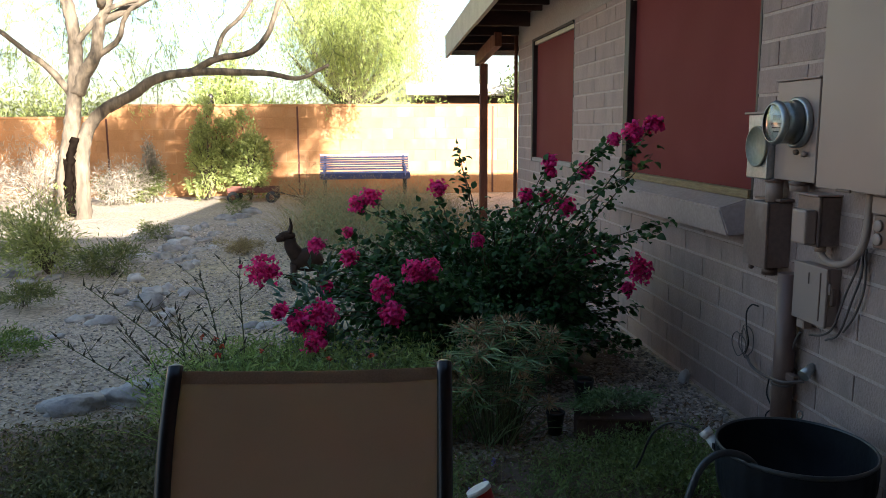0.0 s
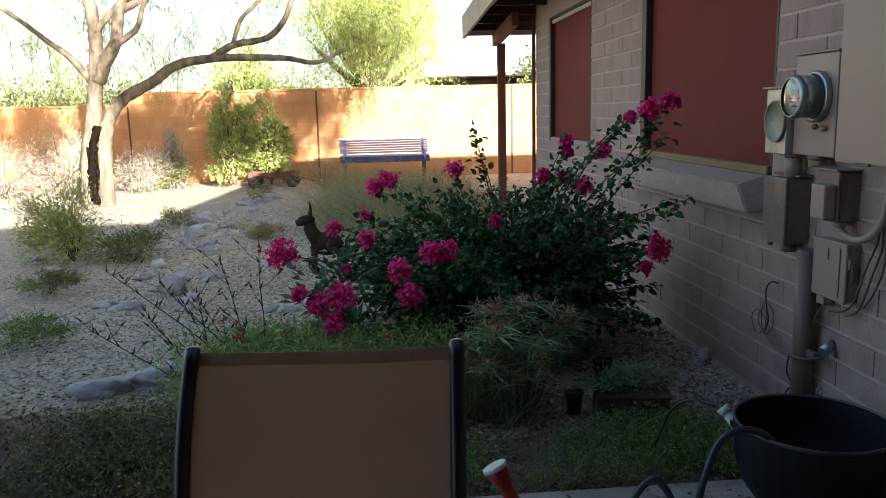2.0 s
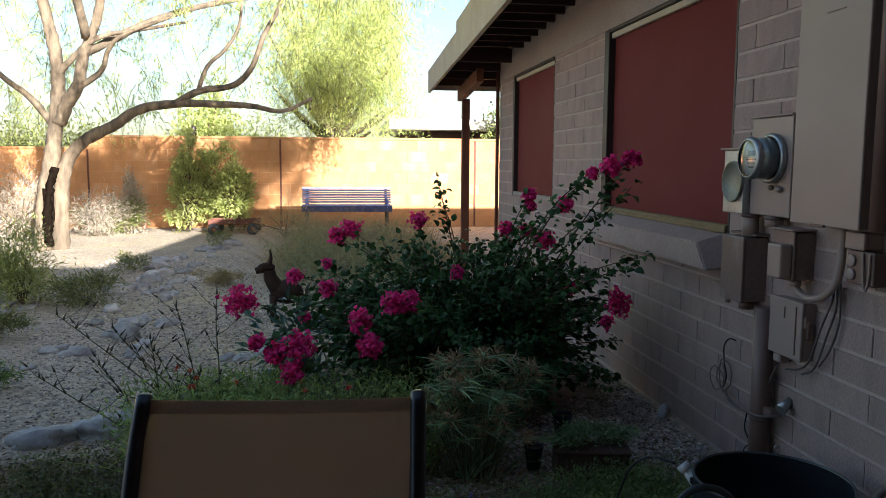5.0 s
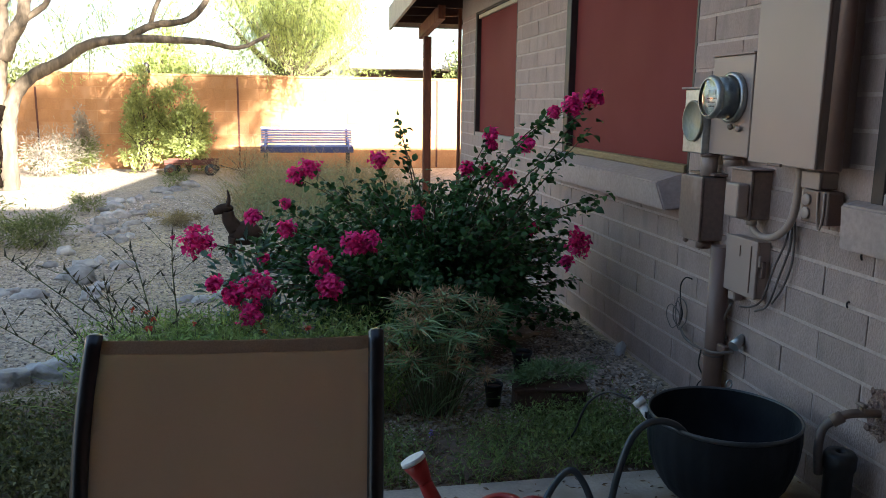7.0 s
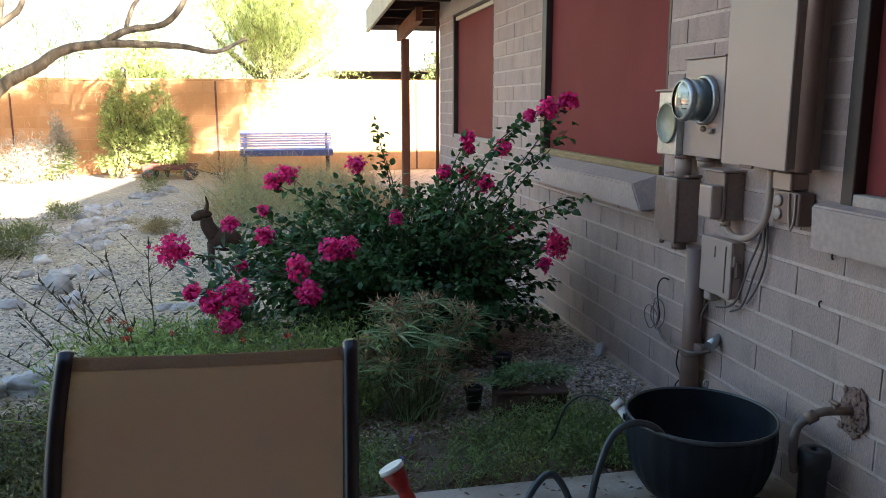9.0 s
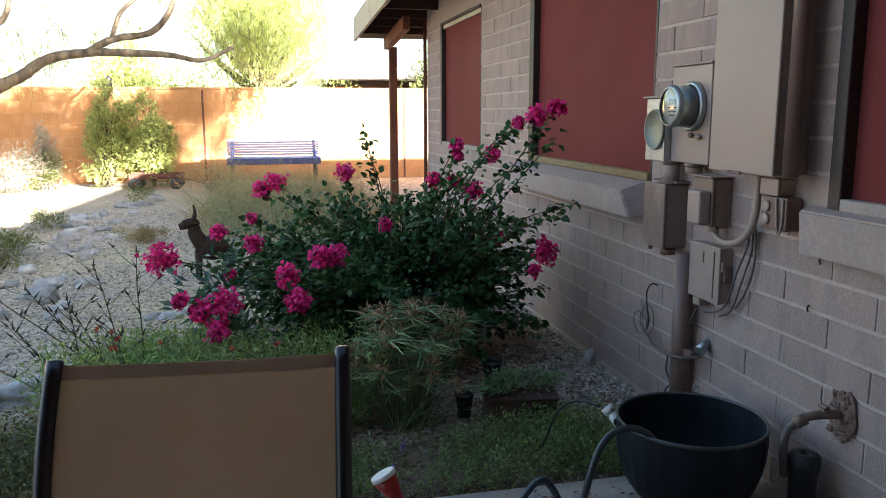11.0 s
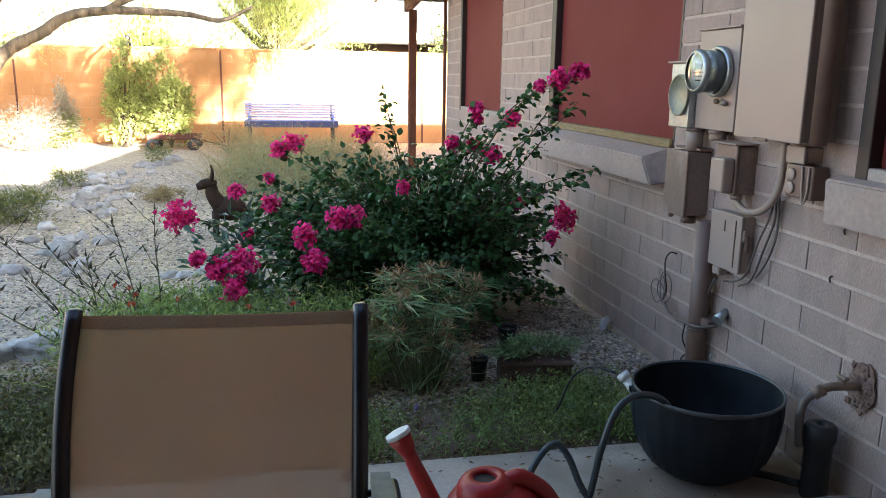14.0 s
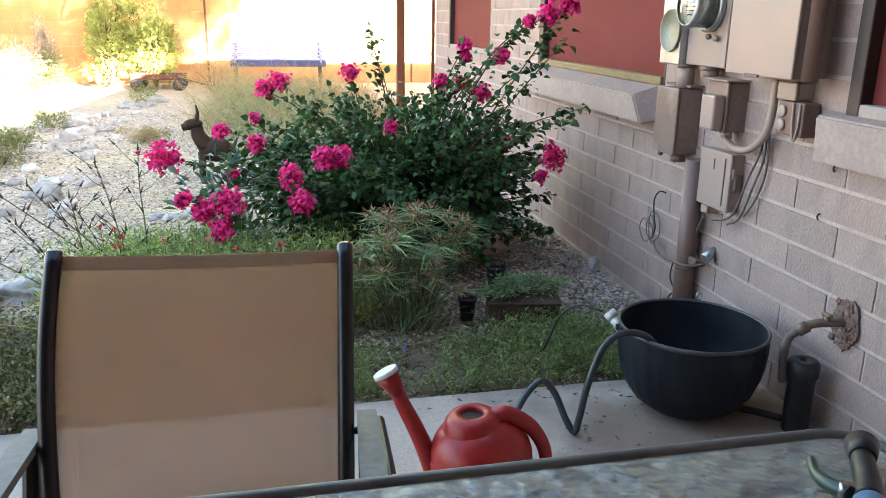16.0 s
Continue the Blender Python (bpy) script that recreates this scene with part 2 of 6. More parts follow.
def ground_material():
    """Tan decomposed granite with greyer gravel, crusts and darker damp earth."""
    m = material("desert_ground", (0.42, 0.34, 0.255), (0.34, 0.275, 0.205), 0.7, 0.95, bump=0.7, fine=95, c3=(0.43, 0.345, 0.22), wear=0.55)
    nt = m.node_tree
    b = nt.nodes["Principled BSDF"]
    old = b.inputs["Base Color"].links[0].from_socket
    vor = nt.nodes.new("ShaderNodeTexVoronoi"); vor.inputs["Scale"].default_value = 48
    co = nt.nodes.new("ShaderNodeTexCoord")
    nt.links.new(co.outputs["Object"], vor.inputs["Vector"])
    hs = nt.nodes.new("ShaderNodeSeparateColor")
    nt.links.new(vor.outputs["Color"], hs.inputs[0])
    mr = nt.nodes.new("ShaderNodeMapRange"); mr.inputs[3].default_value, mr.inputs[4].default_value = 0.5, 1.42
    nt.links.new(hs.outputs[0], mr.inputs[0])
    mx = nt.nodes.new("ShaderNodeMix"); mx.data_type = "RGBA"; mx.blend_type = "MULTIPLY"; mx.inputs[0].default_value = 0.75
    nt.links.new(old, mx.inputs[6]); nt.links.new(mr.outputs[0], mx.inputs[7])
    nt.links.new(mx.outputs[2], b.inputs["Base Color"])
    return m


M_GROUND = ground_material()


def glass_material(name, rough=0.02, tint=(0.95, 0.97, 0.95), bump=0.0, fine=30.0):
    m = bpy.data.materials.new(name)
    m.use_nodes = True
    b = m.node_tree.nodes["Principled BSDF"]
    b.inputs["Base Color"].default_value = (*tint, 1)
    b.inputs["Transmission Weight"].default_value = 1.0
    b.inputs["Roughness"].default_value = rough
    b.inputs["IOR"].default_value = 1.45
    if bump:
        t = m.node_tree.nodes.new("ShaderNodeTexNoise"); t.inputs["Scale"].default_value = fine
        c = m.node_tree.nodes.new("ShaderNodeTexCoord")
        m.node_tree.links.new(c.outputs["Object"], t.inputs["Vector"])
        bu = m.node_tree.nodes.new("ShaderNodeBump"); bu.inputs["Strength"].default_value = bump; bu.inputs["Distance"].default_value = 0.02
        m.node_tree.links.new(t.outputs[0], bu.inputs["Height"])
        m.node_tree.links.new(bu.outputs[0], b.inputs["Normal"])
    return m


M_GLASS = glass_material("clear_glass")
M_TABLEGLASS = glass_material("hammered_glass", 0.24, (0.52, 0.54, 0.49), 0.75, 27)
M_TABLEGLASS.node_tree.nodes["Principled BSDF"].inputs["Transmission Weight"].default_value = 0.7

# ---- mesh helpers ----
def add_box(bm, x0, x1, y0, y1, z0, z1, bevel=0.0, seg=1):
    """A box, its edges rounded by bevel."""
    m = Matrix.LocRotScale(((x0 + x1) / 2, (y0 + y1) / 2, (z0 + z1) / 2), None, (abs(x1 - x0), abs(y1 - y0), abs(z1 - z0)))
    made = bmesh.ops.create_cube(bm, size=1.0, matrix=m)
    if bevel:
        edges = {e for v in made["verts"] for e in v.link_edges}
        bmesh.ops.bevel(bm, geom=list(edges), offset=bevel, segments=seg, affect="EDGES", profile=0.5)
    return bm


def boxed(*a, **k):
    return add_box(bmesh.new(), *a, **k)


def smooth_path(points, steps=6):
    """A rounded line through the points (Catmull-Rom)."""
    p = [Vector(q) for q in points]
    if len(p) < 3:
        return p
    p = [2 * p[0] - p[1], *p, 2 * p[-1] - p[-2]]
    out = []
    for i in range(1, len(p) - 2):
        a, b, c, d = p[i - 1:i + 3]
        for s in range(steps):
            t = s / steps
            out.append(0.5 * ((2 * b) + (c - a) * t + (2 * a - 5 * b + 4 * c - d) * t * t + (3 * b - a - 3 * c + d) * t ** 3))
    out.append(p[-2])
    return out


def add_tube(bm, points, radius, sides=8, cap=True, wobble=0.0, seed=0):
    """A tube along points; radius is one number, or one at each end (tapered)."""
    rng = random.Random(seed)
    r0, r1 = radius if isinstance(radius, tuple) else (radius, radius)
    pts = [Vector(q) for q in points]
    rings, side = [], None
    for i, q in enumerate(pts):
        d = (pts[min(i + 1, len(pts) - 1)] - pts[max(i - 1, 0)]).normalized()
        if side is None:
            side = d.orthogonal().normalized()
        side = (side - d * side.dot(d)).normalized()
        up = d.cross(side)
        r = r0 + (r1 - r0) * i / max(1, len(pts) - 1)
        ring = []
        for k in range(sides):
            a = 2 * math.pi * k / sides
            rr = r * (1 + wobble * (rng.random() - 0.5))
            ring.append(bm.verts.new(q + side * math.cos(a) * rr + up * math.sin(a) * rr))
        rings.append(ring)
    for a, b in zip(rings, rings[1:]):
        for k in range(sides):
            f = bm.faces.new((a[k], a[(k + 1) % sides], b[(k + 1) % sides], b[k]))
            f.smooth = True
    if cap:
        bm.faces.new(rings[0][::-1])
        bm.faces.new(rings[-1])
    return bm


def add_lathe(bm, profile, centre=(0, 0, 0), sides=32, ripple=0.0, ripples=0, squash=1.0):
    """A turned shape: profile is (radius, height) from one end to the other."""
    cx, cy, cz = centre
    rings = []
    for r, z in profile:
        if r < 1e-5:
            rings.append([bm.verts.new((cx, cy, cz + z))])
            continue
        ring = []
        for k in range(sides):
            a = 2 * math.pi * k / sides
            rr = r * (1 + ripple * math.cos(ripples * a))
            ring.append(bm.verts.new((cx + rr * math.cos(a), cy + rr * squash * math.sin(a), cz + z)))
        rings.append(ring)
    for a, b in zip(rings, rings[1:]):
        for k in range(sides):
            k2 = (k + 1) % sides
            if len(a) == 1:
                f = bm.faces.new((a[0], b[k2], b[k]))
            elif len(b) == 1:
                f = bm.faces.new((a[k], a[k2], b[0]))
            else:
                f = bm.faces.new((a[k], a[k2], b[k2], b[k]))
            f.smooth = True
    return bm


def add_plate(bm, outline, axis, lo, hi):
    """A flat outline in two coordinates pushed from lo to hi along the third axis ('x', 'y' or 'z')."""
    def at(u, v, w):
        return {"x": (w, u, v), "y": (u, w, v), "z": (u, v, w)}[axis]
    a = [bm.verts.new(at(u, v, lo)) for u, v in outline]
    b = [bm.verts.new(at(u, v, hi)) for u, v in outline]
    bm.faces.new(a[::-1]); bm.faces.new(b)
    for i in range(len(a)):
        j = (i + 1) % len(a)
        bm.faces.new((a[i], a[j], b[j], b[i]))
    bmesh.ops.recalc_face_normals(bm, faces=bm.faces)
    return bm


def add_lump(bm, centre, size, seed=0, rough=0.18, subdiv=2, turn=0.0):
    """An uneven rounded lump: a stone, a clod."""
    made = bmesh.ops.create_icosphere(bm, subdivisions=subdiv, radius=1.0)
    off = Vector((seed * 3.7, seed * 1.3, seed * 2.1))
    rot = Matrix.Rotation(turn, 3, "Z")
    for v in made["verts"]:
        k = 1 + rough * noise.noise(v.co * 1.3 + off) + rough * 0.5 * noise.noise(v.co * 3 + off)
        v.co = Vector(centre) + rot @ Vector((v.co.x * k * size[0], v.co.y * k * size[1], v.co.z * k * size[2]))
        for f in v.link_faces:
            f.smooth = True
    return bm


def part(name, bm, mat, parent=None, label="", at=None):
    """Links a bmesh as one mesh object, under a thing or a part."""
    me = bpy.data.meshes.new(name)
    bm.to_mesh(me)
    bm.free()
    me.materials.append(mat)
    ob = new(name, me)
    if at is not None:
        ob.matrix_basis = at
    if parent is not None:
        ob.parent = parent
    if label:
        tagged(ob, label)
    return ob


def thing(name, label, category, at=(0, 0, 0), group="", kind="", turn=0.0):
    ob = new(name)
    ob.empty_display_size = 0.1
    ob.matrix_basis = pose(*at, 0, 0, turn)
    return tagged(ob, label, category, group, kind)


def structure(name, bm, mat, label="", category=""):
    return tagged(part(name, bm, mat), label, category, "", "structure")


def soup(name, verts, faces, mat, parent=None, label=""):
    """A mesh of many loose faces, from arrays."""
    me = bpy.data.meshes.new(name)
    me.from_pydata(verts, [], faces)
    me.materials.append(mat)
    me.polygons.foreach_set("use_smooth", [True] * len(me.polygons))
    ob = new(name, me)
    if parent is not None:
        ob.parent = parent
    if label:
        tagged(ob, label)
    return ob


# ---- ground, slab and house ----
def ground_height(x, y):
    """Nearly flat yard with soft bumps, level against the house and the slab."""
    h = 0.035 * noise.noise(Vector((x * 0.5, y * 0.5, 3.0))) + 0.012 * noise.noise(Vector((x * 2.3, y * 2.3, 8.0)))
    keep = min(1.0, max(0.0, -x - 0.2) / 0.8) * min(1.0, max(0.0, y - 1.9) / 0.8)
    return -0.015 + (h if keep > 0 else 0.0) * keep


def build_ground():
    xs = [-4000, -900, -200, -60, -30, -20, -14, *[-10 + 0.1 * i for i in range(121)], 3, 5, 8, 14, 20, 40, 200, 900, 4000]
    ys = [-4000, -900, -200, -60, -20, -8, -3, 0, 1.2, *[1.7 + 0.1 * i for i in range(135)], 16, 18, 22, 30, 60, 200, 900, 4000]
    verts = [(x, y, ground_height(x, y) if -10 < x < 2 and 1.7 < y < 15.2 else -0.015) for y in ys for x in xs]
    w = len(xs)
    faces = [(j * w + i, j * w + i + 1, (j + 1) * w + i + 1, (j + 1) * w + i) for j in range(len(ys) - 1) for i in range(w - 1)]
    tagged(soup("ground", verts, faces, M_GROUND), "dry tan desert yard of fine gravel and bare earth", "ground", "", "structure")


build_ground()
structure("pavement", boxed(-5.2, 0.0, -4.5, 1.76, -0.1, 0.004, bevel=0.008, seg=2), M_SLAB, "worn grey concrete patio slab with stained patches", "patio slab")

C = 0.105
WALL_END = 7.22
# openings along the wall: from, to, bottom, top
OPEN = {"near": (0.10, 1.425, 0.95, 2.03), "large": (2.52, 4.11, 0.94, 2.03), "small": (5.24, 6.585, 0.94, 2.03)}


def build_house_wall():
    bm = bmesh.new()
    f = 0.0035
    add_box(bm, f, 0.2, -6.0, WALL_END, -0.1, 0.94)
    add_box(bm, f, 0.2, -6.0, WALL_END, 2.03, 2.5)
    for a, b in ((-6.0, 0.10), (1.425, 2.52), (4.11, 5.24), (6.585, WALL_END)):
        add_box(bm, f, 0.2, a, b, 0.94, 2.03)
    add_box(bm, 0.2, 8.0, WALL_END - 0.2, WALL_END, -0.1, 2.5)
    return structure("wall_east", bm, M_MORTAR_SKYLIT, "mauve-taupe painted slump-block house wall, mortar coloured lighter as if catching skylight", "house wall")


wall = build_house_wall()
structure("trim", boxed(-0.004, 0.0035, -6.0, WALL_END, 2.034, 2.30), M_STUCCO, "smooth painted band above the windows", "wall band")


def window(number, key, label, jamb, wood):
    y0, y1, z0, z1 = OPEN[key]
    w = tagged(new(f"window_{number}"), label, "window", "", "structure")
    part("panel", boxed(0.030, 0.040, y0 + 0.02, y1 - jamb, z0 + 0.03, z1 - 0.05), M_SCREEN, w, "dark red sun screen panel")
    part("jamb", boxed(-0.012, 0.10, y1 - jamb, y1, z0, z1, bevel=0.003), M_DARKFRAME, w, "dark brown frame upright")
    part("jamb", boxed(0.0, 0.10, y0, y0 + 0.02, z0, z1, bevel=0.003), M_DARKFRAME, w)
    part("head", boxed(-0.010, 0.10, y0 + 0.02, y1 - jamb, z1 - 0.02, z1, bevel=0.003), M_DARKFRAME, w)
    part("head_strip", boxed(0.004, 0.03, y0 + 0.02, y1 - jamb, z1 - 0.055, z1 - 0.022, bevel=0.003), M_CREAM, w, "cream painted strip under the head")
    part("foot_strip", boxed(-0.012, 0.03, y0 + 0.02, y1 - jamb, z0, z0 + 0.035, bevel=0.003), M_RAWWOOD if wood else M_STUCCO, w, "bare weathered wooden strip")
    return w


window(1, "small", "window closed off by a dark red screen panel", 0.055, False)
window(2, "large", "large window closed off by a dark red screen panel", 0.075, True)
window(3, "near", "recessed window with dark red frame beside a meter cabinet", 0.05, False)


def build_sill(name, y0, y1, z_top, out=0.115, slant=0.0):
    """A projecting sill with a sloping top and a slightly battered front."""
    bm = bmesh.new()
    add_plate(bm, [(0.003, z_top), (-out, z_top - 0.3 * out), (-out + 0.01, z_top - 0.15), (0.003, z_top - 0.14)], "y", y0, y1)
    for v in bm.verts:
        if v.co.y < (y0 + y1) / 2:
            v.co.y += slant * (1.0 if v.co.z > z_top - 0.1 else -1.0)
    bmesh.ops.bevel(bm, geom=bm.edges[:], offset=0.006, segments=2, affect="EDGES")
    return structure(name, bm, M_SILL, "painted concrete window sill with chipped edge", "window sill")


build_sill("sill_1", 2.525, 4.22, 0.938, 0.125, 0.035)
build_sill("sill_2", 0.02, 1.50, 0.955, 0.05)

# ---- roof and porch ----
EAVE = -0.55


def fall(y):
    """The roof drains towards the far end: its height loss along y."""
    return -0.05 * (y - 4.4)


def add_sloped(bm, x0, x1, y0, y1, z0, z1):
    """A board along y that follows the roof's fall; z0 and z1 are its heights at y = 4.4."""
    return add_plate(bm, [(y0, z0 + fall(y0)), (y1, z0 + fall(y1)), (y1, z1 + fall(y1)), (y0, z1 + fall(y0))], "x", x0, x1)


def build_roof():
    roof = thing("house_roof", "low house roof with cream fascia and dark exposed rafters", "roof", (0, 0, 2.4), kind="structure")
    def rpart(name, bm, mat, label=""):
        return part(name, bm, mat, roof, label, at=Matrix.Translation((0, 0, -2.4)))
    rpart("deck", add_sloped(bmesh.new(), EAVE, 8.6, -6.2, 6.35, 2.475, 2.55), M_ROOF)
    rpart("porch_deck", add_sloped(bmesh.new(), EAVE, 6.0, 6.354, 8.45, 2.43, 2.475), M_ROOF)
    rpart("soffit", add_sloped(bmesh.new(), EAVE, -0.002, -6.2, 6.35, 2.455, 2.471), M_RAFTER, "dark brown roof boards")
    rpart("fascia", add_sloped(bmesh.new(), EAVE - 0.035, EAVE - 0.002, -6.2, 6.35, 2.225, 2.56), M_CREAM, "cream painted fascia board")
    rpart("porch_fascia", add_sloped(bmesh.new(), EAVE - 0.03, EAVE - 0.002, 6.354, 8.48, 2.235, 2.48), M_CREAM, "cream painted porch fascia")
    rpart("porch_fascia", boxed(EAVE, 6.0, 8.452, 8.48, 2.06, 2.27, bevel=0.004), M_CREAM)
    for i in range(14):
        y = 6.40 + 0.15 * i
        rpart("porch_board", boxed(EAVE, 3.0, y, y + 0.12, 2.405 + fall(y + 0.06), 2.42 + fall(y + 0.06)), M_RAFTER)
    for i in range(24):
        y = 0.6 + 0.245 * i
        rpart("rafter", boxed(EAVE, -0.002, y, y + 0.04, 2.33 + fall(y), 2.45 + fall(y)), M_RAFTER)
    for y in (6.7, 7.2, 7.7, 8.2):
        rpart("rafter", boxed(EAVE, 3.0, y, y + 0.04, 2.28 + fall(y), 2.40 + fall(y)), M_RAFTER)
    rpart("cable_strip", add_sloped(bmesh.new(), -0.03, -0.005, 1.5, WALL_END, 2.40, 2.43), M_BROWNWOOD, "thin brown timber strip under the eave")


build_roof()
post = thing("porch_post", "slim brown timber porch post on the ground", "post", (-0.219, 8.0, 0))
part("shaft", boxed(-0.041, 0.041, -0.041, 0.041, -0.02, 1.93, bevel=0.006), M_BROWNWOOD, post)
part("beam", add_plate(bmesh.new(), [(-0.85, 2.03), (0.38, 1.932), (0.38, 2.06), (-0.85, 2.16)], "x", -0.035, 0.035), M_BROWNWOOD, post, "orange-brown timber beam")
# the covered patio behind the viewer, which shades the near slab
structure("ceiling", boxed(-5.4, -0.60, -4.5, 0.78, 2.46, 2.56), M_RAFTER, "dark timber patio roof", "patio roof")
structure("wall_south", boxed(-5.4, 0.0, -4.7, -4.5, -0.1, 2.6), M_STUCCO, "plain painted house wall behind the patio", "house wall")
# an unseen side wall, added to keep western light off the near faces
structure("wall_patio", boxed(-5.6, -5.4, -4.7, -1.3, -0.1, 2.6), M_STUCCO, "unseen wall added at the patio's far side to block light", "house wall")
structure("wall_post", boxed(-5.35, -5.2, 0.5, 0.65, -0.02, 2.458, bevel=0.01), M_BROWNWOOD, "brown timber patio post", "post")
pipe = thing("downpipe", "thin brown downpipe at the house corner", "downpipe", (-0.02, WALL_END + 0.02, 0))
part("pipe", add_tube(bmesh.new(), [(0, 0, -0.01), (0, 0, 2.2)], 0.018), M_BROWNWOOD, pipe)

# ---- yard walls ----
def build_yard_wall(name, x0, x1, y, top, label):
    w = tagged(part(name, boxed(x0, x1, y, y + 0.2, -0.1, top, bevel=0.006), M_BACKWALL), label, "garden wall", "", "structure")
    cap = boxed(x0, x1, y - 0.015, y + 0.215, top, top + 0.045, bevel=0.006)
    part("cap", cap, M_BACKWALL, w)
    return w


build_yard_wall("wall_north_1", -6.15, 12.0, 14.6, 1.66, "ochre painted block garden wall catching low sun")
build_yard_wall("wall_north_2", -16.0, -6.15, 14.62, 1.44, "lower stretch of ochre painted garden wall")
build_yard_wall("wall_west", -16.2, -16.0, -8.0, 1.5, "ochre painted garden wall end")
structure("joint_1", boxed(-2.69, -2.655, 14.585, 14.605, 0, 1.66), M_RUST, "dark expansion joint in the garden wall", "wall joint")
structure("joint_3", boxed(1.05, 1.085, 14.585, 14.605, 0, 1.66), M_RUST, "dark expansion joint in the garden wall", "wall joint")
structure("joint_2", boxed(-6.16, -6.13, 14.585, 14.605, 0, 1.44), M_RUST, "dark expansion joint in the garden wall", "wall joint")

# ---- on the house wall: meters, boxes, pipes ----
def wall_box(name, label, category, y0, y1, z0, z1, depth, mat=None, back=0.0, bevel=0.004):
    """A sheet-metal box on the wall with a lid that stands a little proud of the body."""
    mat = mat or M_METAL
    t = thing(name, label, category, (0, (y0 + y1) / 2, z0))
    hy, h = (y1 - y0) / 2, z1 - z0
    part("body", boxed(-depth + 0.012, -back, -hy + 0.003, hy - 0.003, 0.003, h - 0.003, bevel=bevel, seg=2), mat, t)
    part("lid", boxed(-depth, -depth + 0.011, -hy, hy, 0, h, bevel=bevel, seg=2), mat, t)
    return t


cab = wall_box("service_panel", "tall taupe painted electrical service panel on the wall", "electric panel", 1.535, 1.885, 1.038, 1.81, 0.122)
part("latch", boxed(-0.132, -0.122, -0.02, 0.05, -0.004, 0.006, bevel=0.002), M_METALD, cab)
part("label_bar", boxed(-0.1245, -0.1225, -0.06, 0.03, 0.66, 0.664), M_METALD, cab)
part("rain_lip", boxed(-0.127, 0.0, -0.185, 0.185, 0.773, 0.783, bevel=0.003), M_METAL, cab)

mp = wall_box("meter_socket", "taupe painted meter socket box holding a round glass electric meter", "meter box", 1.977, 2.243, 1.044, 1.402, 0.07)
part("top_lip", boxed(-0.078, -0.0, -0.138, 0.138, 0.359, 0.366, bevel=0.002), M_METAL, mp)


def build_meter():
    """The round glass electric meter: ring, dial drum and glass cover."""
    t = thing("electric_meter", "round glass electric meter with steel ring and dial", "electric meter", (-0.071, 2.088, 1.253))
    t.scale = (0.86, 0.92, 0.93)
    turn = Matrix.Rotation(radians(-90), 4, "Y")
    def lathe(profile, sides=40):
        bm = add_lathe(bmesh.new(), profile, sides=sides)
        bmesh.ops.transform(bm, matrix=turn, verts=bm.verts)
        bmesh.ops.recalc_face_normals(bm, faces=bm.faces)
        return bm
    part("ring", lathe([(0.0, 0.0), (0.093, 0.0), (0.097, 0.004), (0.097, 0.02), (0.09, 0.026), (0.083, 0.026), (0.083, 0.01)]), M_GALV, t, "dull steel sealing ring")
    part("base", lathe([(0.0, 0.011), (0.08, 0.011), (0.08, 0.055), (0.076, 0.06), (0.074, 0.092), (0.0, 0.093)]), M_GALV, t, "grey drum behind the glass")
    part("dial", lathe([(0.0, 0.094), (0.071, 0.094), (0.071, 0.099), (0.0, 0.099)]), M_DIAL, t, "pale dial plate")
    part("display", boxed(-0.1015, -0.0992, -0.026, 0.026, 0.008, 0.03), M_HOSE, t, "grey number display")
    part("mark", boxed(-0.1015, -0.0992, -0.035, 0.035, -0.006, -0.002), M_DARK, t)
    part("mark", boxed(-0.1015, -0.0992, -0.028, 0.028, -0.02, -0.016), M_DARK, t)
    part("mark", boxed(-0.1015, -0.0992, -0.018, 0.018, -0.036, -0.031), M_DARK, t)
    cover = lathe([(0.082, 0.02), (0.081, 0.10), (0.078, 0.112), (0.07, 0.118), (0.0, 0.121)])
    bmesh.ops.solidify(cover, geom=cover.faces[:], thickness=0.002)
    g = part("glass_cover", cover, M_GLASS, t, "clear glass cover")
    g.visible_shadow = False
    bm = lathe([(0.0825, 0.098), (0.084, 0.106), (0.079, 0.115), (0.073, 0.121), (0.070, 0.1205)])
    part("rim", bm, M_GALV, t, "bright rim of the cover")
    part("seal", add_lump(bmesh.new(), (-0.02, -0.02, -0.112), (0.012, 0.016, 0.012), 3), M_COPPER, t, "small brass seal")
    part("seal", add_lump(bmesh.new(), (-0.012, -0.06, -0.118), (0.01, 0.018, 0.012), 5), M_METAL, t)


build_meter()


def build_round_box():
    """The narrow galvanised box with an oval blank plate in its lid."""
    t = thing("round_window_box", "galvanised meter box with a blank round plate", "meter box", (0, 2.294, 1.041))
    part("body", boxed(-0.098, -0.0, -0.048, 0.104, 0.0, 0.246, bevel=0.004, seg=2), M_GALV, t)
    part("top_lip", boxed(-0.112, 0.0, -0.049, 0.116, 0.246, 0.254, bevel=0.002), M_METAL, t)
    bm = add_lathe(bmesh.new(), [(0.0, 0.0), (0.082, 0.0), (0.088, 0.004), (0.088, 0.011), (0.081, 0.012), (0.080, 0.006), (0.0, 0.006)], sides=40)
    bmesh.ops.transform(bm, matrix=Matrix.Translation((-0.0985, 0.022, 0.124)) @ Matrix.Diagonal((1.0, 0.86, 0.90, 1.0)) @ Matrix.Rotation(radians(-90), 4, "Y"), verts=bm.verts)
    part("blank_plate", bm, M_PLATE, t, "pale round blank plate")
    return t


build_round_box()

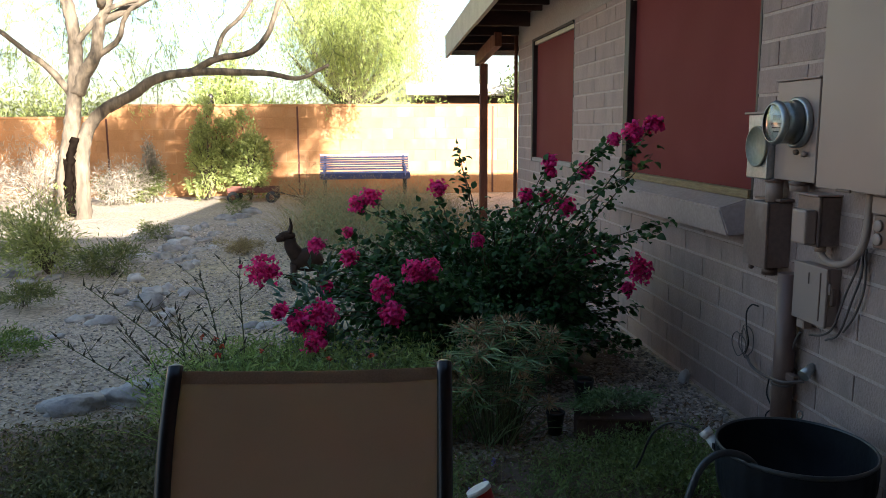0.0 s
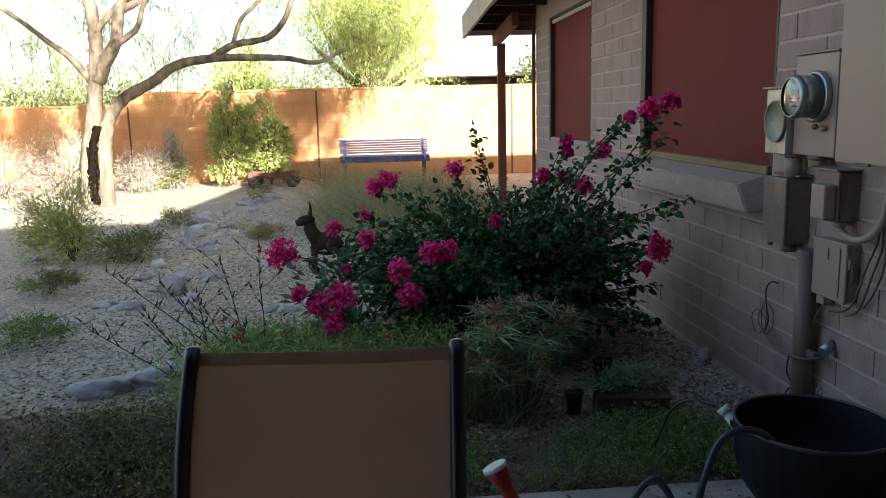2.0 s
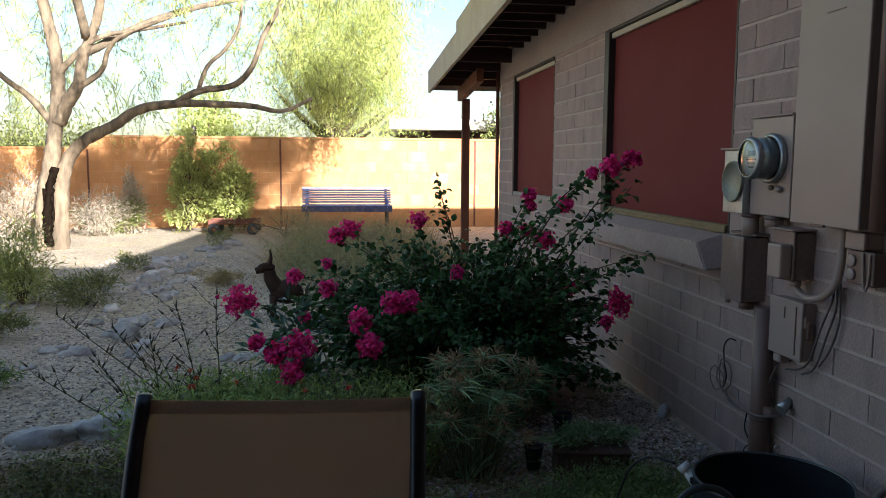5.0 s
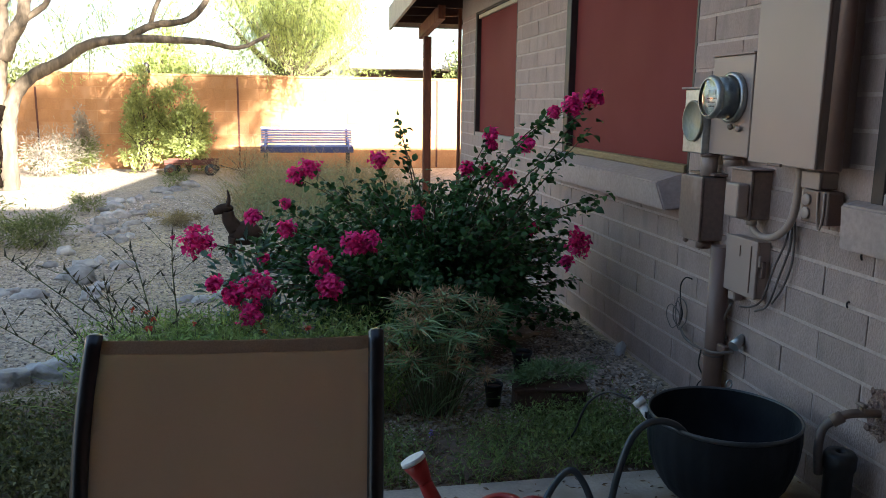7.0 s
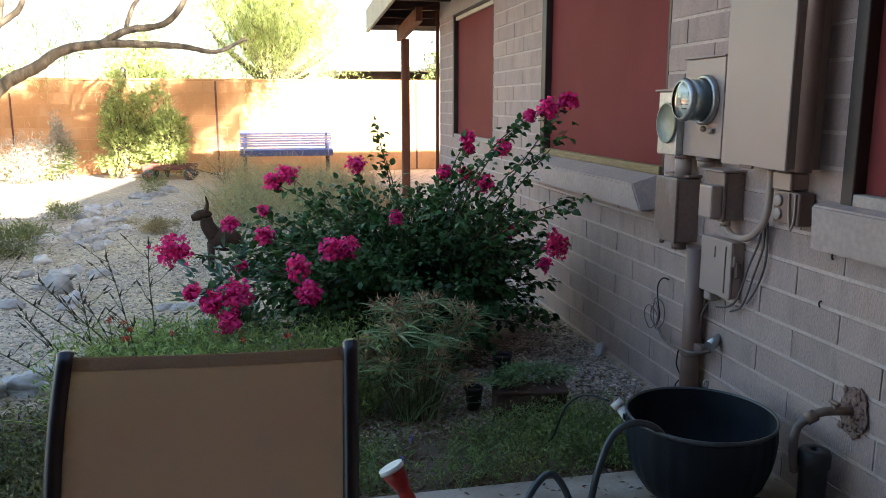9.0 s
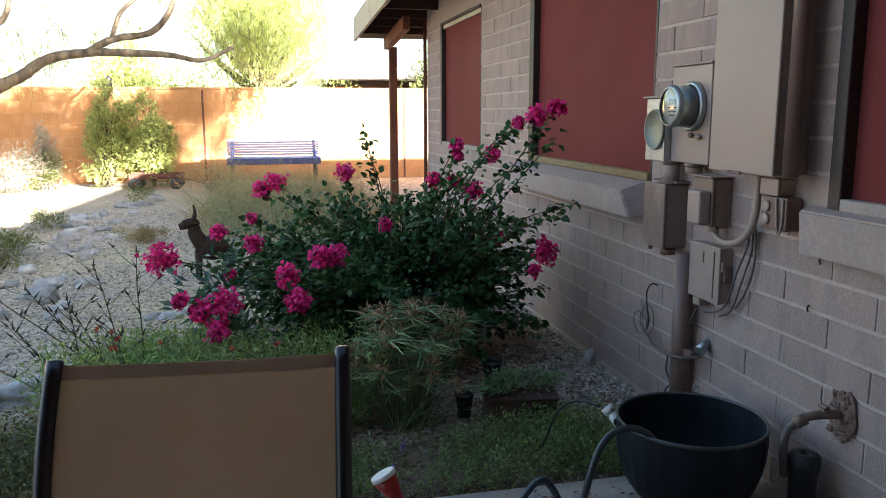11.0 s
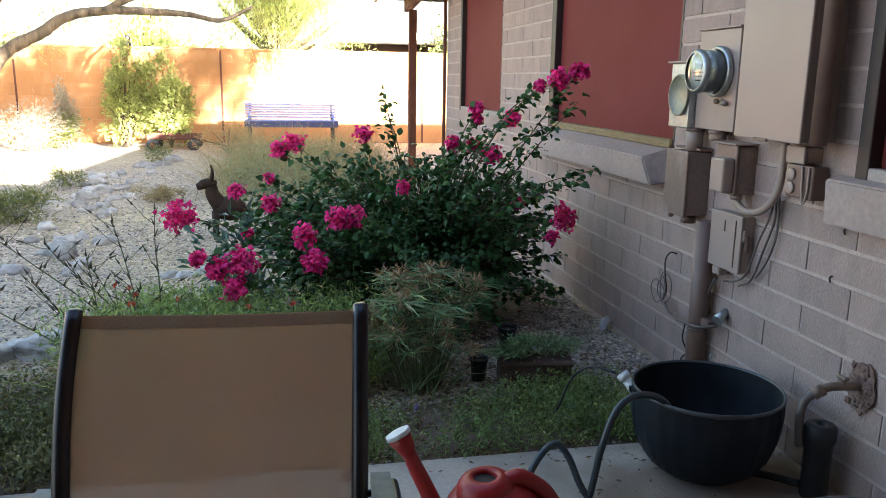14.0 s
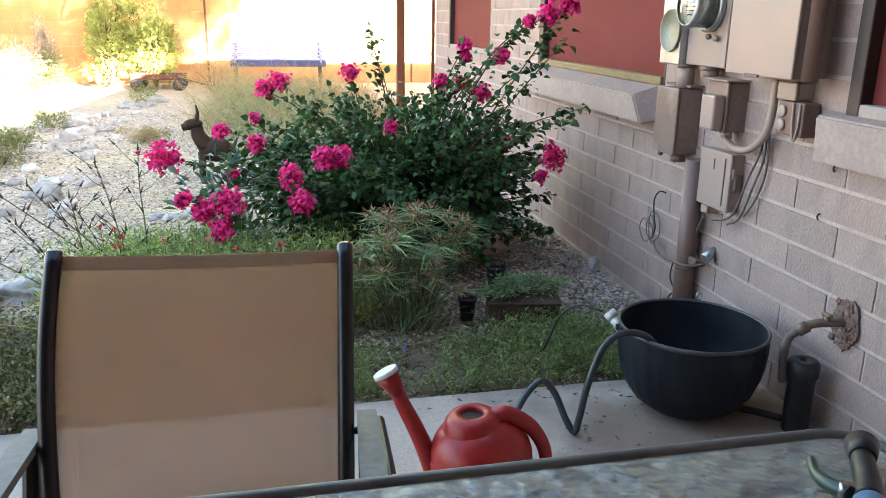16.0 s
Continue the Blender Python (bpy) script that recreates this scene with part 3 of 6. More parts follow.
jb = wall_box("junction_box", "brown painted dented junction box on a conduit", "junction box", 2.212, 2.38, 0.700, 0.955, 0.104, M_BOXBROWN)
part("flange", boxed(-0.06, 0.0, -0.095, 0.095, 0.257, 0.267, bevel=0.002), M_METALD, jb)
part("knob", add_lump(bmesh.new(), (-0.095, 0.03, -0.006), (0.012, 0.012, 0.012), 2), M_METALD, jb)
part("bushing", add_tube(bmesh.new(), [(-0.05, -0.03, 0.0), (-0.05, -0.03, -0.03)], 0.03, 12), M_METALD, jb)

for y, z0, z1 in ((2.265, 0.955, 1.044), (2.10, 1.008, 1.044)):
    n = thing("conduit_nipple", "short taupe conduit between meter boxes", "conduit", (-0.05, y, z0))
    part("pipe", add_tube(bmesh.new(), [(0, 0, 0), (0, 0, z1 - z0)], 0.032, 14), M_METAL, n)
    part("locknut", add_tube(bmesh.new(), [(0, 0, z1 - z0 - 0.014), (0, 0, z1 - z0 - 0.001)], 0.038, 8), M_METALD, n)

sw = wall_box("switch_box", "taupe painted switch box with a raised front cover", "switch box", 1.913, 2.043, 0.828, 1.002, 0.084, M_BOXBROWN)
part("front_cover", boxed(-0.130, -0.085, -0.061, 0.024, 0.010, 0.130, bevel=0.008, seg=2), M_METAL, sw)
part("top_lip", boxed(-0.094, 0.0, -0.069, 0.069, 0.175, 0.181, bevel=0.002), M_METAL, sw)

low = wall_box("telephone_box", "taupe plastic utility box with a hasp on its side", "utility box", 1.888, 2.09, 0.548, 0.757, 0.055)
part("cover_seam", boxed(-0.0585, -0.0555, -0.07, -0.066, 0.02, 0.19), M_METALD, low)
part("cover_seam", boxed(-0.0585, -0.0555, 0.0, 0.003, 0.14, 0.18), M_METALD, low)
part("hasp", boxed(-0.04, -0.02, -0.113, -0.099, 0.08, 0.14, bevel=0.004), M_METALD, low)
part("hinge", boxed(-0.048, -0.036, -0.108, -0.099, 0.12, 0.16, bevel=0.003), M_METAL, low)
part("cable_boot", boxed(-0.05, -0.01, 0.03, 0.075, -0.035, 0.001, bevel=0.005), M_METAL, low)

dis = wall_box("disconnect_box", "small taupe outlet box under the service panel", "outlet box", 1.578, 1.668, 0.973, 1.027, 0.068)
side = thing("outlet_cover", "taupe weather cover with two round outlets", "outlet", (0, 1.615, 0.866))
part("plate", boxed(-0.06, -0.004, -0.075, 0.05, 0.0, 0.104, bevel=0.006, seg=2), M_METALD, side)
for z in (0.03, 0.072):
    bm = add_lathe(bmesh.new(), [(0.0, 0.0), (0.019, 0.0), (0.019, 0.006), (0.016, 0.008), (0.0, 0.008)], sides=16)
    bmesh.ops.transform(bm, matrix=Matrix.Translation((-0.06, 0.022, z)) @ Matrix.Rotation(radians(-90), 4, "Y"), verts=bm.verts)
    part("outlet_lid", bm, M_METAL, side)
part("wire_loop", add_tube(bmesh.new(), smooth_path([(-0.064, -0.03, 0.1), (-0.066, -0.04, 0.02), (-0.064, -0.05, -0.012), (-0.064, -0.062, 0.03), (-0.064, -0.062, 0.1)]), 0.004, 6), M_METAL, side)

bend = thing("conduit", "taupe painted conduit bending from the switch box up to the panel", "conduit", (-0.045, 1.955, 0.778))
bend.scale = (1.0, 1.12, 1.0)
part("pipe", add_tube(bmesh.new(), smooth_path([(0, 0.0, 0.055), (0, -0.01, 0.02), (0, -0.06, 0.0), (0, -0.13, 0.012), (0, -0.19, 0.06), (0, -0.215, 0.13), (0, -0.22, 0.26)]), 0.0125, 12), M_METAL, bend)
part("coupling", add_tube(bmesh.new(), [(0, -0.001, 0.03), (0, 0.001, 0.055)], 0.019, 12), M_METAL, bend)
tall = thing("riser_conduit", "tall brown painted conduit rising beside the service panel", "conduit", (-0.082, 1.505, 1.038))
part("pipe", add_tube(bmesh.new(), [(0, 0, 0), (0, 0, 1.2)], 0.024, 14), M_METALD, tall)
main = thing("main_conduit", "thick brown painted service pipe running into the ground", "conduit", (-0.05, 2.127, -0.03))
part("pipe", add_tube(bmesh.new(), [(0, 0, 0), (0, 0, 0.73)], 0.038, 18), M_METALD, main)
part("strap", add_tube(bmesh.new(), [(0, 0, 0.300), (0, 0, 0.308)], 0.0395, 18), M_CABLE, main, "grey cable tie round the pipe")
part("clip", boxed(-0.012, 0.012, -0.09, -0.035, 0.33, 0.36, bevel=0.004), M_METALD, main)


def cable(label, points, r=0.004, mat=None):
    t = thing("cable", label, "cable", points[0])
    o = Vector(points[0])
    part("strand", add_tube(bmesh.new(), smooth_path([Vector(p) - o for p in points]), r, 6), mat or M_CABLE, t)


cable("thin grey cable looping down beside the utility box", [(-0.02, 1.770, 0.86), (-0.022, 1.780, 0.78), (-0.03, 1.820, 0.68), (-0.03, 1.870, 0.56), (-0.03, 1.930, 0.515), (-0.04, 1.990, 0.50)])
cable("thin grey cable looping down beside the utility box", [(-0.018, 1.760, 0.86), (-0.02, 1.760, 0.76), (-0.02, 1.800, 0.66), (-0.022, 1.850, 0.54), (-0.03, 1.910, 0.502)])
cable("thin grey cable looping down beside the utility box", [(-0.016, 1.750, 0.85), (-0.016, 1.745, 0.72), (-0.018, 1.780, 0.62), (-0.02, 1.830, 0.55)])
cable("grey cable from the utility box to the pipe clamp", [(-0.05, 2.030, 0.50), (-0.045, 2.070, 0.45), (-0.03, 2.100, 0.40), (-0.02, 2.100, 0.34)], 0.005)
cable("black cable hooked out of the block wall", [(0.0, 2.42, 0.505), (-0.025, 2.43, 0.51), (-0.03, 2.46, 0.47), (-0.03, 2.45, 0.40), (-0.03, 2.43, 0.35), (-0.03, 2.45, 0.30)], 0.0032, M_DARK)
for k, (w, h) in enumerate(((0.05, 0.07), (0.035, 0.05), (0.06, 0.045))):
    cable("coil of thin loose wire against the wall", [(-0.03 - 0.008 * k, 2.44 + 0.02 * k + w * math.cos(0.7 * j + k), 0.355 - 0.012 * k + h * math.sin(0.7 * j + k) * (1 + 0.2 * math.sin(1.9 * j))) for j in range(10)], 0.0022, M_CABLE)
cable("pale cable running along the wall to the service pipe", [(-0.03, 2.44, 0.29), (-0.05, 2.36, 0.272), (-0.07, 2.25, 0.275), (-0.095, 2.13, 0.295), (-0.09, 2.05, 0.305), (-0.03, 2.02, 0.315)], 0.006)
cable("thin wire hanging down the service pipe", [(-0.09, 2.15, 0.29), (-0.085, 2.17, 0.22), (-0.075, 2.15, 0.17), (-0.08, 2.18, 0.12), (-0.07, 2.17, 0.0)], 0.003, M_DARK)
cup = thing("pipe_cap", "small galvanised fitting on the wall", "pipe fitting", (-0.0, 2.015, 0.355))
part("cap", add_tube(bmesh.new(), [(0.0, 0, 0.02), (-0.05, -0.02, -0.01)], (0.014, 0.022), 12), M_GALV, cup)

# ---- tap, filter and pot at the wall ----
tap = thing("garden_tap", "old brass garden tap in a rough mortar patch", "tap", (0, 1.30, 0.362))
bm = bmesh.new()
rng = random.Random(4)
add_plate(bm, [((0.045 + 0.016 * rng.random()) * math.cos(a) - 0.005, (0.068 + 0.02 * rng.random()) * math.sin(a)) for a in [2 * math.pi * k / 22 for k in range(22)]], "x", -0.009, -0.0045)
part("mortar_patch", bm, M_PATCH, tap, "crumbly brown mortar patch")
bm = bmesh.new()
for k in range(34):
    add_lump(bm, (-0.010, rng.uniform(-0.045, 0.04), rng.uniform(-0.065, 0.065)), (0.002, 0.006 + 0.006 * rng.random(), 0.005 + 0.006 * rng.random()), k, 0.9, subdiv=2)
tagged(part("mortar_crumb", bm, M_PATCH, tap), kind="stuff")
part("spout", add_tube(bmesh.new(), smooth_path([(0, 0, 0), (-0.05, 0.005, 0.002), (-0.09, 0.02, -0.004), (-0.12, 0.03, -0.02)]), 0.013, 12), M_COPPER, tap)
part("bonnet", add_tube(bmesh.new(), [(-0.055, 0.005, 0.0), (-0.06, 0.008, 0.024)], 0.010, 10), M_COPPER, tap)
part("handle", boxed(-0.07, -0.052, -0.012, 0.026, 0.022, 0.032, bevel=0.004), M_COPPER, tap)
part("coupling", add_tube(bmesh.new(), [(-0.105, 0.026, -0.012), (-0.132, 0.034, -0.03)], 0.018, 10), M_COPPER, tap)
part("hose", add_tube(bmesh.new(), smooth_path([(-0.125, 0.032, -0.025), (-0.148, 0.043, -0.052), (-0.152, 0.052, -0.11), (-0.140, 0.056, -0.20)]), 0.0125, 10), M_CABLE, tap, "faded grey hose end")

fil = thing("tap_cover", "black cylindrical hose filter standing on the slab", "hose filter", (-0.090, 1.335, 0.004))
part("body", add_lathe(bmesh.new(), [(0.0, 0.0), (0.037, 0.0), (0.039, 0.01), (0.040, 0.175), (0.046, 0.185), (0.046, 0.222), (0.039, 0.232), (0.014, 0.233), (0.012, 0.222), (0.0, 0.221)], sides=24), M_DARK, fil)
part("tail_hose", add_tube(bmesh.new(), smooth_path([(-0.03, 0.02, 0.03), (-0.09, 0.08, 0.03), (-0.16, 0.15, 0.02)]), 0.012, 8), M_DARK, fil)


M_POTRIM = material("worn_glaze", (0.035, 0.04, 0.046), (0.075, 0.08, 0.085), 9, 0.4, bump=0.1, fine=60)


def build_pot():
    t = thing("garden_pot", "wide dark blue-grey fluted bowl pot on the slab", "plant pot", (-0.338, 1.553, 0.004))
    t.scale = (0.868, 0.868, 1.2)
    outer = [(0.0, 0.0), (0.12, 0.0), (0.15, 0.008), (0.195, 0.032), (0.23, 0.07), (0.25, 0.11), (0.26, 0.15), (0.264, 0.19)]
    bm = add_lathe(bmesh.new(), outer + [(0.262, 0.222)], sides=112, ripple=0.006, ripples=28)
    part("bowl", bm, M_POT, t)
    part("rim", add_lathe(bmesh.new(), [(0.260, 0.222), (0.2655, 0.227), (0.2665, 0.231), (0.264, 0.2345), (0.2595, 0.235), (0.2565, 0.230)], sides=64), M_POTRIM, t, "worn paler rim")
    part("inner_bowl", add_lathe(bmesh.new(), [(0.257, 0.230), (0.252, 0.16), (0.222, 0.075), (0.16, 0.03), (0.0, 0.022)], sides=64), M_POT, t, "dark hollow inside of the pot")
    part("ring", add_tube(bmesh.new(), [(0.15 + 0.012 * math.cos(a), 0.225, 0.245 + 0.012 * math.sin(a)) for a in [math.pi * k / 4 for k in range(9)]], 0.003, 6), M_GALV, t, "small steel ring on the rim")


build_pot()
hose = thing("garden_hose", "grey garden hose arching over the slab into the pot", "hose", (-1.0, 1.2, 0.004))
o = Vector((-1.0, 1.2, 0.004))
part("hose", add_tube(bmesh.new(), smooth_path([Vector(p) - o for p in (
    (-1.05, 1.36, 0.02), (-0.98, 1.44, 0.03), (-0.905, 1.50, 0.11), (-0.85, 1.51, 0.152), (-0.815, 1.49, 0.12), (-0.79, 1.45, 0.05), (-0.768, 1.43, 0.016),
    (-0.755, 1.43, 0.06), (-0.735, 1.43, 0.17), (-0.695, 1.44, 0.27), (-0.64, 1.45, 0.312), (-0.575, 1.45, 0.31), (-0.515, 1.46, 0.265), (-0.45, 1.5, 0.15))], 8), 0.0105, 12), M_HOSE, hose)
noz = thing("hose_end", "white plastic hose fitting hanging on the pot rim", "hose fitting", (-0.520, 1.655, 0.250))
part("body", add_tube(bmesh.new(), [(0.0, 0.0, -0.03), (-0.03, 0.03, 0.02)], 0.016, 12), M_WHITEP, noz)
part("collar", add_tube(bmesh.new(), [(-0.03, 0.03, 0.02), (-0.042, 0.042, 0.035)], 0.02, 12), M_WHITEP, noz)
part("window", boxed(-0.03, -0.02, -0.006, 0.006, -0.012, 0.006), M_DARK, noz)
cable("thin black drip line from the pot across the gravel", [(-0.585, 1.69, 0.29), (-0.64, 1.76, 0.29), (-0.68, 1.83, 0.22), (-0.70, 1.9, 0.08), (-0.72, 2.0, 0.0)], 0.004, M_DARK)


def build_can():
    """A round-shouldered can: ribbed body, hooded mouth that runs into the loop handle, long flared spout."""
    t = thing("watering_can", "red plastic watering can with a white rose on its spout", "watering can", (-1.135, 1.15, 0.004))
    body = bmesh.new()
    add_lathe(body, [(0.0, 0.0), (0.112, 0.0), (0.12, 0.008), (0.126, 0.06), (0.129, 0.120), (0.1305, 0.134), (0.127, 0.139), (0.1285, 0.145), (0.127, 0.165), (0.119, 0.19),
                     (0.104, 0.212), (0.083, 0.230), (0.058, 0.244), (0.036, 0.25), (0.0, 0.251)], sides=48)
    part("body", body, M_CAN, t)
    hood = bmesh.new()
    add_lathe(hood, [(0.078, -0.062), (0.074, -0.030), (0.068, -0.008), (0.057, 0.005), (0.042, 0.011), (0.031, 0.010), (0.029, 0.004), (0.029, -0.03), (0.0, -0.032)], sides=40)
    bmesh.ops.transform(hood, matrix=Matrix.Translation((-0.026, 0.0, 0.255)) @ Matrix.Rotation(radians(-5), 4, "Y"), verts=hood.verts)
    part("mouth", hood, M_CAN, t, "hooded filling mouth")
    # black disc across the mouth, painting the shade of the hole
    part("mouth_hollow", add_lathe(bmesh.new(), [(0.0, 0.0), (0.0285, 0.0005)], (-0.026, 0.0, 0.2535), sides=24), M_DARK, t, "black disc standing for the shade inside the open mouth")
    part("spout", add_tube(bmesh.new(), smooth_path([(-0.105, 0.02, 0.05), (-0.128, 0.03, 0.13), (-0.155, 0.042, 0.20), (-0.190, 0.058, 0.275), (-0.204, 0.065, 0.308)]), (0.026, 0.0165), 16), M_CAN, t)
    part("flare", add_tube(bmesh.new(), [(-0.199, 0.063, 0.297), (-0.212, 0.069, 0.323), (-0.227, 0.076, 0.349)], (0.0165, 0.031), 20), M_CAN, t)
    part("rose", add_tube(bmesh.new(), [(-0.227, 0.076, 0.349), (-0.232, 0.0785, 0.359)], (0.0325, 0.0315), 20), M_WHITEP, t, "white sprinkler rose")
    part("handle", add_tube(bmesh.new(), smooth_path([(0.015, 0.0, 0.238), (0.055, -0.004, 0.254), (0.092, -0.008, 0.240), (0.128, -0.012, 0.212), (0.158, -0.016, 0.16), (0.166, -0.018, 0.105), (0.150, -0.016, 0.06), (0.115, -0.01, 0.04)]), (0.024, 0.013), 14), M_CAN, t)


build_can()

# ---- chair and table ----
def build_chair():
    t = thing("patio_chair", "patio chair with tan mesh sling and dark bronze tubes", "chair", (-1.766, 0.60, 0.0), turn=-4)
    top_y, low_y, half = 0.30, 0.10, 0.2525
    def line(s, x):
        """The back's tube, from the seat (0) to the top (1), bowed backward at the top."""
        x *= 0.974 + 0.045 * s
        if x < 0:
            x -= 0.006 * max(0.0, min(1.0, (-x - 0.2) / 0.04)) * math.sin(math.pi * min(1.0, max(0.0, s / 1.05)) ** 1.6)
        return Vector((x, low_y + (top_y - low_y) * s + 0.035 * math.sin(math.pi * s) * -0.6, 0.36 + 0.407 * s))
    for sx in (-1, 1):
        x = sx * half
        pts = [line(i / 10, x * (1 - 0.0 * i)) for i in range(11)]
        pts.append(line(1.052, x))
        part("back_tube", add_tube(bmesh.new(), pts, 0.0150, 14), M_TUBE, t)
        part("tube_cap", add_lump(bmesh.new(), pts[-1], (0.015, 0.015, 0.007), 1, 0.0), M_TUBE, t)
        part("seat_tube", add_tube(bmesh.new(), smooth_path([(x, low_y + 0.01, 0.37), (x, 0.0, 0.36), (x, -0.35, 0.39), (x, -0.42, 0.36)]), 0.0165, 12), M_TUBE, t)
        part("leg", add_tube(bmesh.new(), smooth_path([(x * 1.02, -0.36, 0.385), (x * 1.06, -0.40, 0.2), (x * 1.1, -0.43, 0.006)]), 0.0145, 10), M_TUBE, t)
        part("leg", add_tube(bmesh.new(), smooth_path([(x * 1.13, 0.16, 0.48), (x * 1.12, 0.12, 0.3), (x * 1.12, 0.27, 0.006)]), 0.0145, 10), M_TUBE, t)
        arm = part("armrest", add_plate(bmesh.new(), [(sx * (half + 0.018), 0.20), (sx * (half + 0.054), 0.20), (sx * (half + 0.060), 0.02), (sx * (half + 0.055), -0.20), (sx * (half + 0.016), -0.20), (sx * (half + 0.016), 0.02)], "z", 0.487, 0.503), M_ARM, t, "weathered grey flat armrest")
        part("arm_tube", add_tube(bmesh.new(), [(sx * (half + 0.058), 0.19, 0.484), (sx * (half + 0.064), 0.02, 0.484), (sx * (half + 0.06), -0.2, 0.484), (sx * (half + 0.06), -0.23, 0.40), (sx * (half + 0.04), -0.25, 0.38)], 0.011, 10), M_TUBE, arm)
        part("arm_bolt", add_tube(bmesh.new(), [line(0.32, x), line(0.32, x) + Vector((sx * 0.035, 0.004, 0.0))], 0.007, 8), M_DARK, t)
    def sling(s0, s1, off, thick):
        bm = bmesh.new()
        n, w = 14, 12
        rows = []
        for i in range(n + 1):
            s = s0 + (s1 - s0) * i / n
            row = []
            for j in range(w + 1):
                u = -1 + 2 * j / w
                p = line(s, u * (half - 0.004))
                sag = 0.02 * (1 - u * u) * math.sin(math.pi * min(1, s + 0.15)) + 0.002 * math.sin(9 * s + 3 * u)
                row.append(bm.verts.new(p + Vector((0, sag - off, -0.004 * (1 - u * u) * s))))
            rows.append(row)
        for a, b in zip(rows, rows[1:]):
            for j in range(w):
                bm.faces.new((a[j], a[j + 1], b[j + 1], b[j])).smooth = True
        bmesh.ops.solidify(bm, geom=bm.faces[:], thickness=thick)
        return bm
    back = part("backrest", sling(0.0, 1.036, 0.0, 0.002), M_SLING, t, "tan woven mesh sling back")
    part("hem", sling(0.985, 1.040, 0.002, 0.006), M_HEM, back, "folded stitched top hem")
    part("hem", sling(0.02, 0.07, 0.0035, 0.004), M_HEM, back)
    part("seat", add_plate(bmesh.new(), [(low_y, 0.36), (0.0, 0.345), (-0.3, 0.375), (-0.38, 0.375), (-0.38, 0.38), (-0.3, 0.38), (0.0, 0.35), (low_y, 0.366)], "x", -half + 0.004, half - 0.004), M_SLING, t, "tan woven mesh sling seat")
    part("stretcher", add_tube(bmesh.new(), [(-half * 1.05, -0.02, 0.33), (half * 1.05, -0.02, 0.33)], 0.011, 10), M_TUBE, t)


build_chair()


def build_table():
    t = thing("glass_table", "rectangular hammered-glass patio table with grey metal rim", "table", (-1.705, -0.270, 0.0))
    hx, hy, r = 0.80, 0.49, 0.07
    def outline(inset):
        pts = []
        for cx, cy, a0 in ((hx - r, hy - r, 0), (-hx + r, hy - r, 90), (-hx + r, -hy + r, 180), (hx - r, -hy + r, 270)):
            for k in range(7):
                a = radians(a0 + 15 * k)
                pts.append((cx + (r - inset) * math.cos(a), cy + (r - inset) * math.sin(a)))
        return pts
    g = part("glass_top", add_plate(bmesh.new(), outline(0.014), "z", 0.709, 0.716), M_TABLEGLASS, t, "hammered clear glass top")
    loop = outline(0.0)
    part("rim", add_tube(bmesh.new(), [(x, y, 0.712) for x, y in (*loop, loop[0])], 0.0085, 10), M_TUBEGREY, t, "grey metal rim")
    for sx in (-1, 1):
        for sy in (-1, 1):
            part("leg", add_tube(bmesh.new(), smooth_path([(sx * (hx - 0.08), sy * (hy - 0.08), 0.70), (sx * (hx - 0.11), sy * (hy - 0.11), 0.4), (sx * (hx - 0.06), sy * (hy - 0.06), 0.005)]), 0.017, 10), M_TUBE, t)
    for sy in (-1, 1):
        part("crossbar", add_tube(bmesh.new(), [(-hx + 0.08, sy * (hy - 0.08), 0.69), (hx - 0.08, sy * (hy - 0.08), 0.69)], 0.012, 8), M_TUBE, t)


M_TUBEGREY = material("grey_rim_paint", (0.10, 0.096, 0.09), (0.14, 0.135, 0.125), 12, 0.45, bump=0.1)
build_table()


def build_nozzle():
    t = thing("spray_nozzle", "black pistol-grip hose nozzle lying on the glass table", "hose nozzle", (-1.021, 0.095, 0.7175))
    part("barrel", add_tube(bmesh.new(), smooth_path([(0.047, 0.048, 0.022), (0.026, 0.020, 0.020), (0.010, -0.006, 0.018), (-0.014, -0.036, 0.018)]), (0.012, 0.014), 16), M_DARK, t)
    part("head", add_tube(bmesh.new(), [(0.034, 0.031, 0.022), (0.040, 0.039, 0.022), (0.052, 0.055, 0.022)], (0.014, 0.0185), 20), M_DARK, t)
    part("lever", add_tube(bmesh.new(), smooth_path([(-0.018, 0.048, 0.016), (-0.028, 0.028, 0.014), (-0.031, 0.006, 0.015), (-0.024, -0.022, 0.018)]), (0.005, 0.0085), 12), M_LEVER, t, "dark green trigger lever")
    part("pin", add_tube(bmesh.new(), [(-0.030, -0.018, 0.012), (-0.030, -0.018, 0.030)], 0.0045, 12), M_NICKEL, t)
    part("swivel", add_tube(bmesh.new(), [(-0.052, -0.036, 0.012), (-0.064, -0.055, 0.012)], 0.010, 14), M_NICKEL, t, "chrome swivel collar")
    part("band", add_tube(bmesh.new(), [(-0.018, -0.043, 0.018), (-0.04, -0.071, 0.018)], 0.0175, 16), M_BLUEBAND, t, "blue rubber band")


M_LEVER = material("dark_green_plastic", (0.02, 0.05, 0.035), (0.03, 0.06, 0.045), 12, 0.4)
M_BLUEBAND = material("blue_rubber", (0.10, 0.20, 0.36), (0.08, 0.16, 0.3), 12, 0.5)
build_nozzle()

# ---- far yard: bench, wagon, statue, neighbour ----
# bench blue darkened, so the shade under the seat is in the colour
M_BENCH_SHADE = material("bench_shade_blue", (0.035, 0.04, 0.11), (0.05, 0.055, 0.14), 9, 0.5)


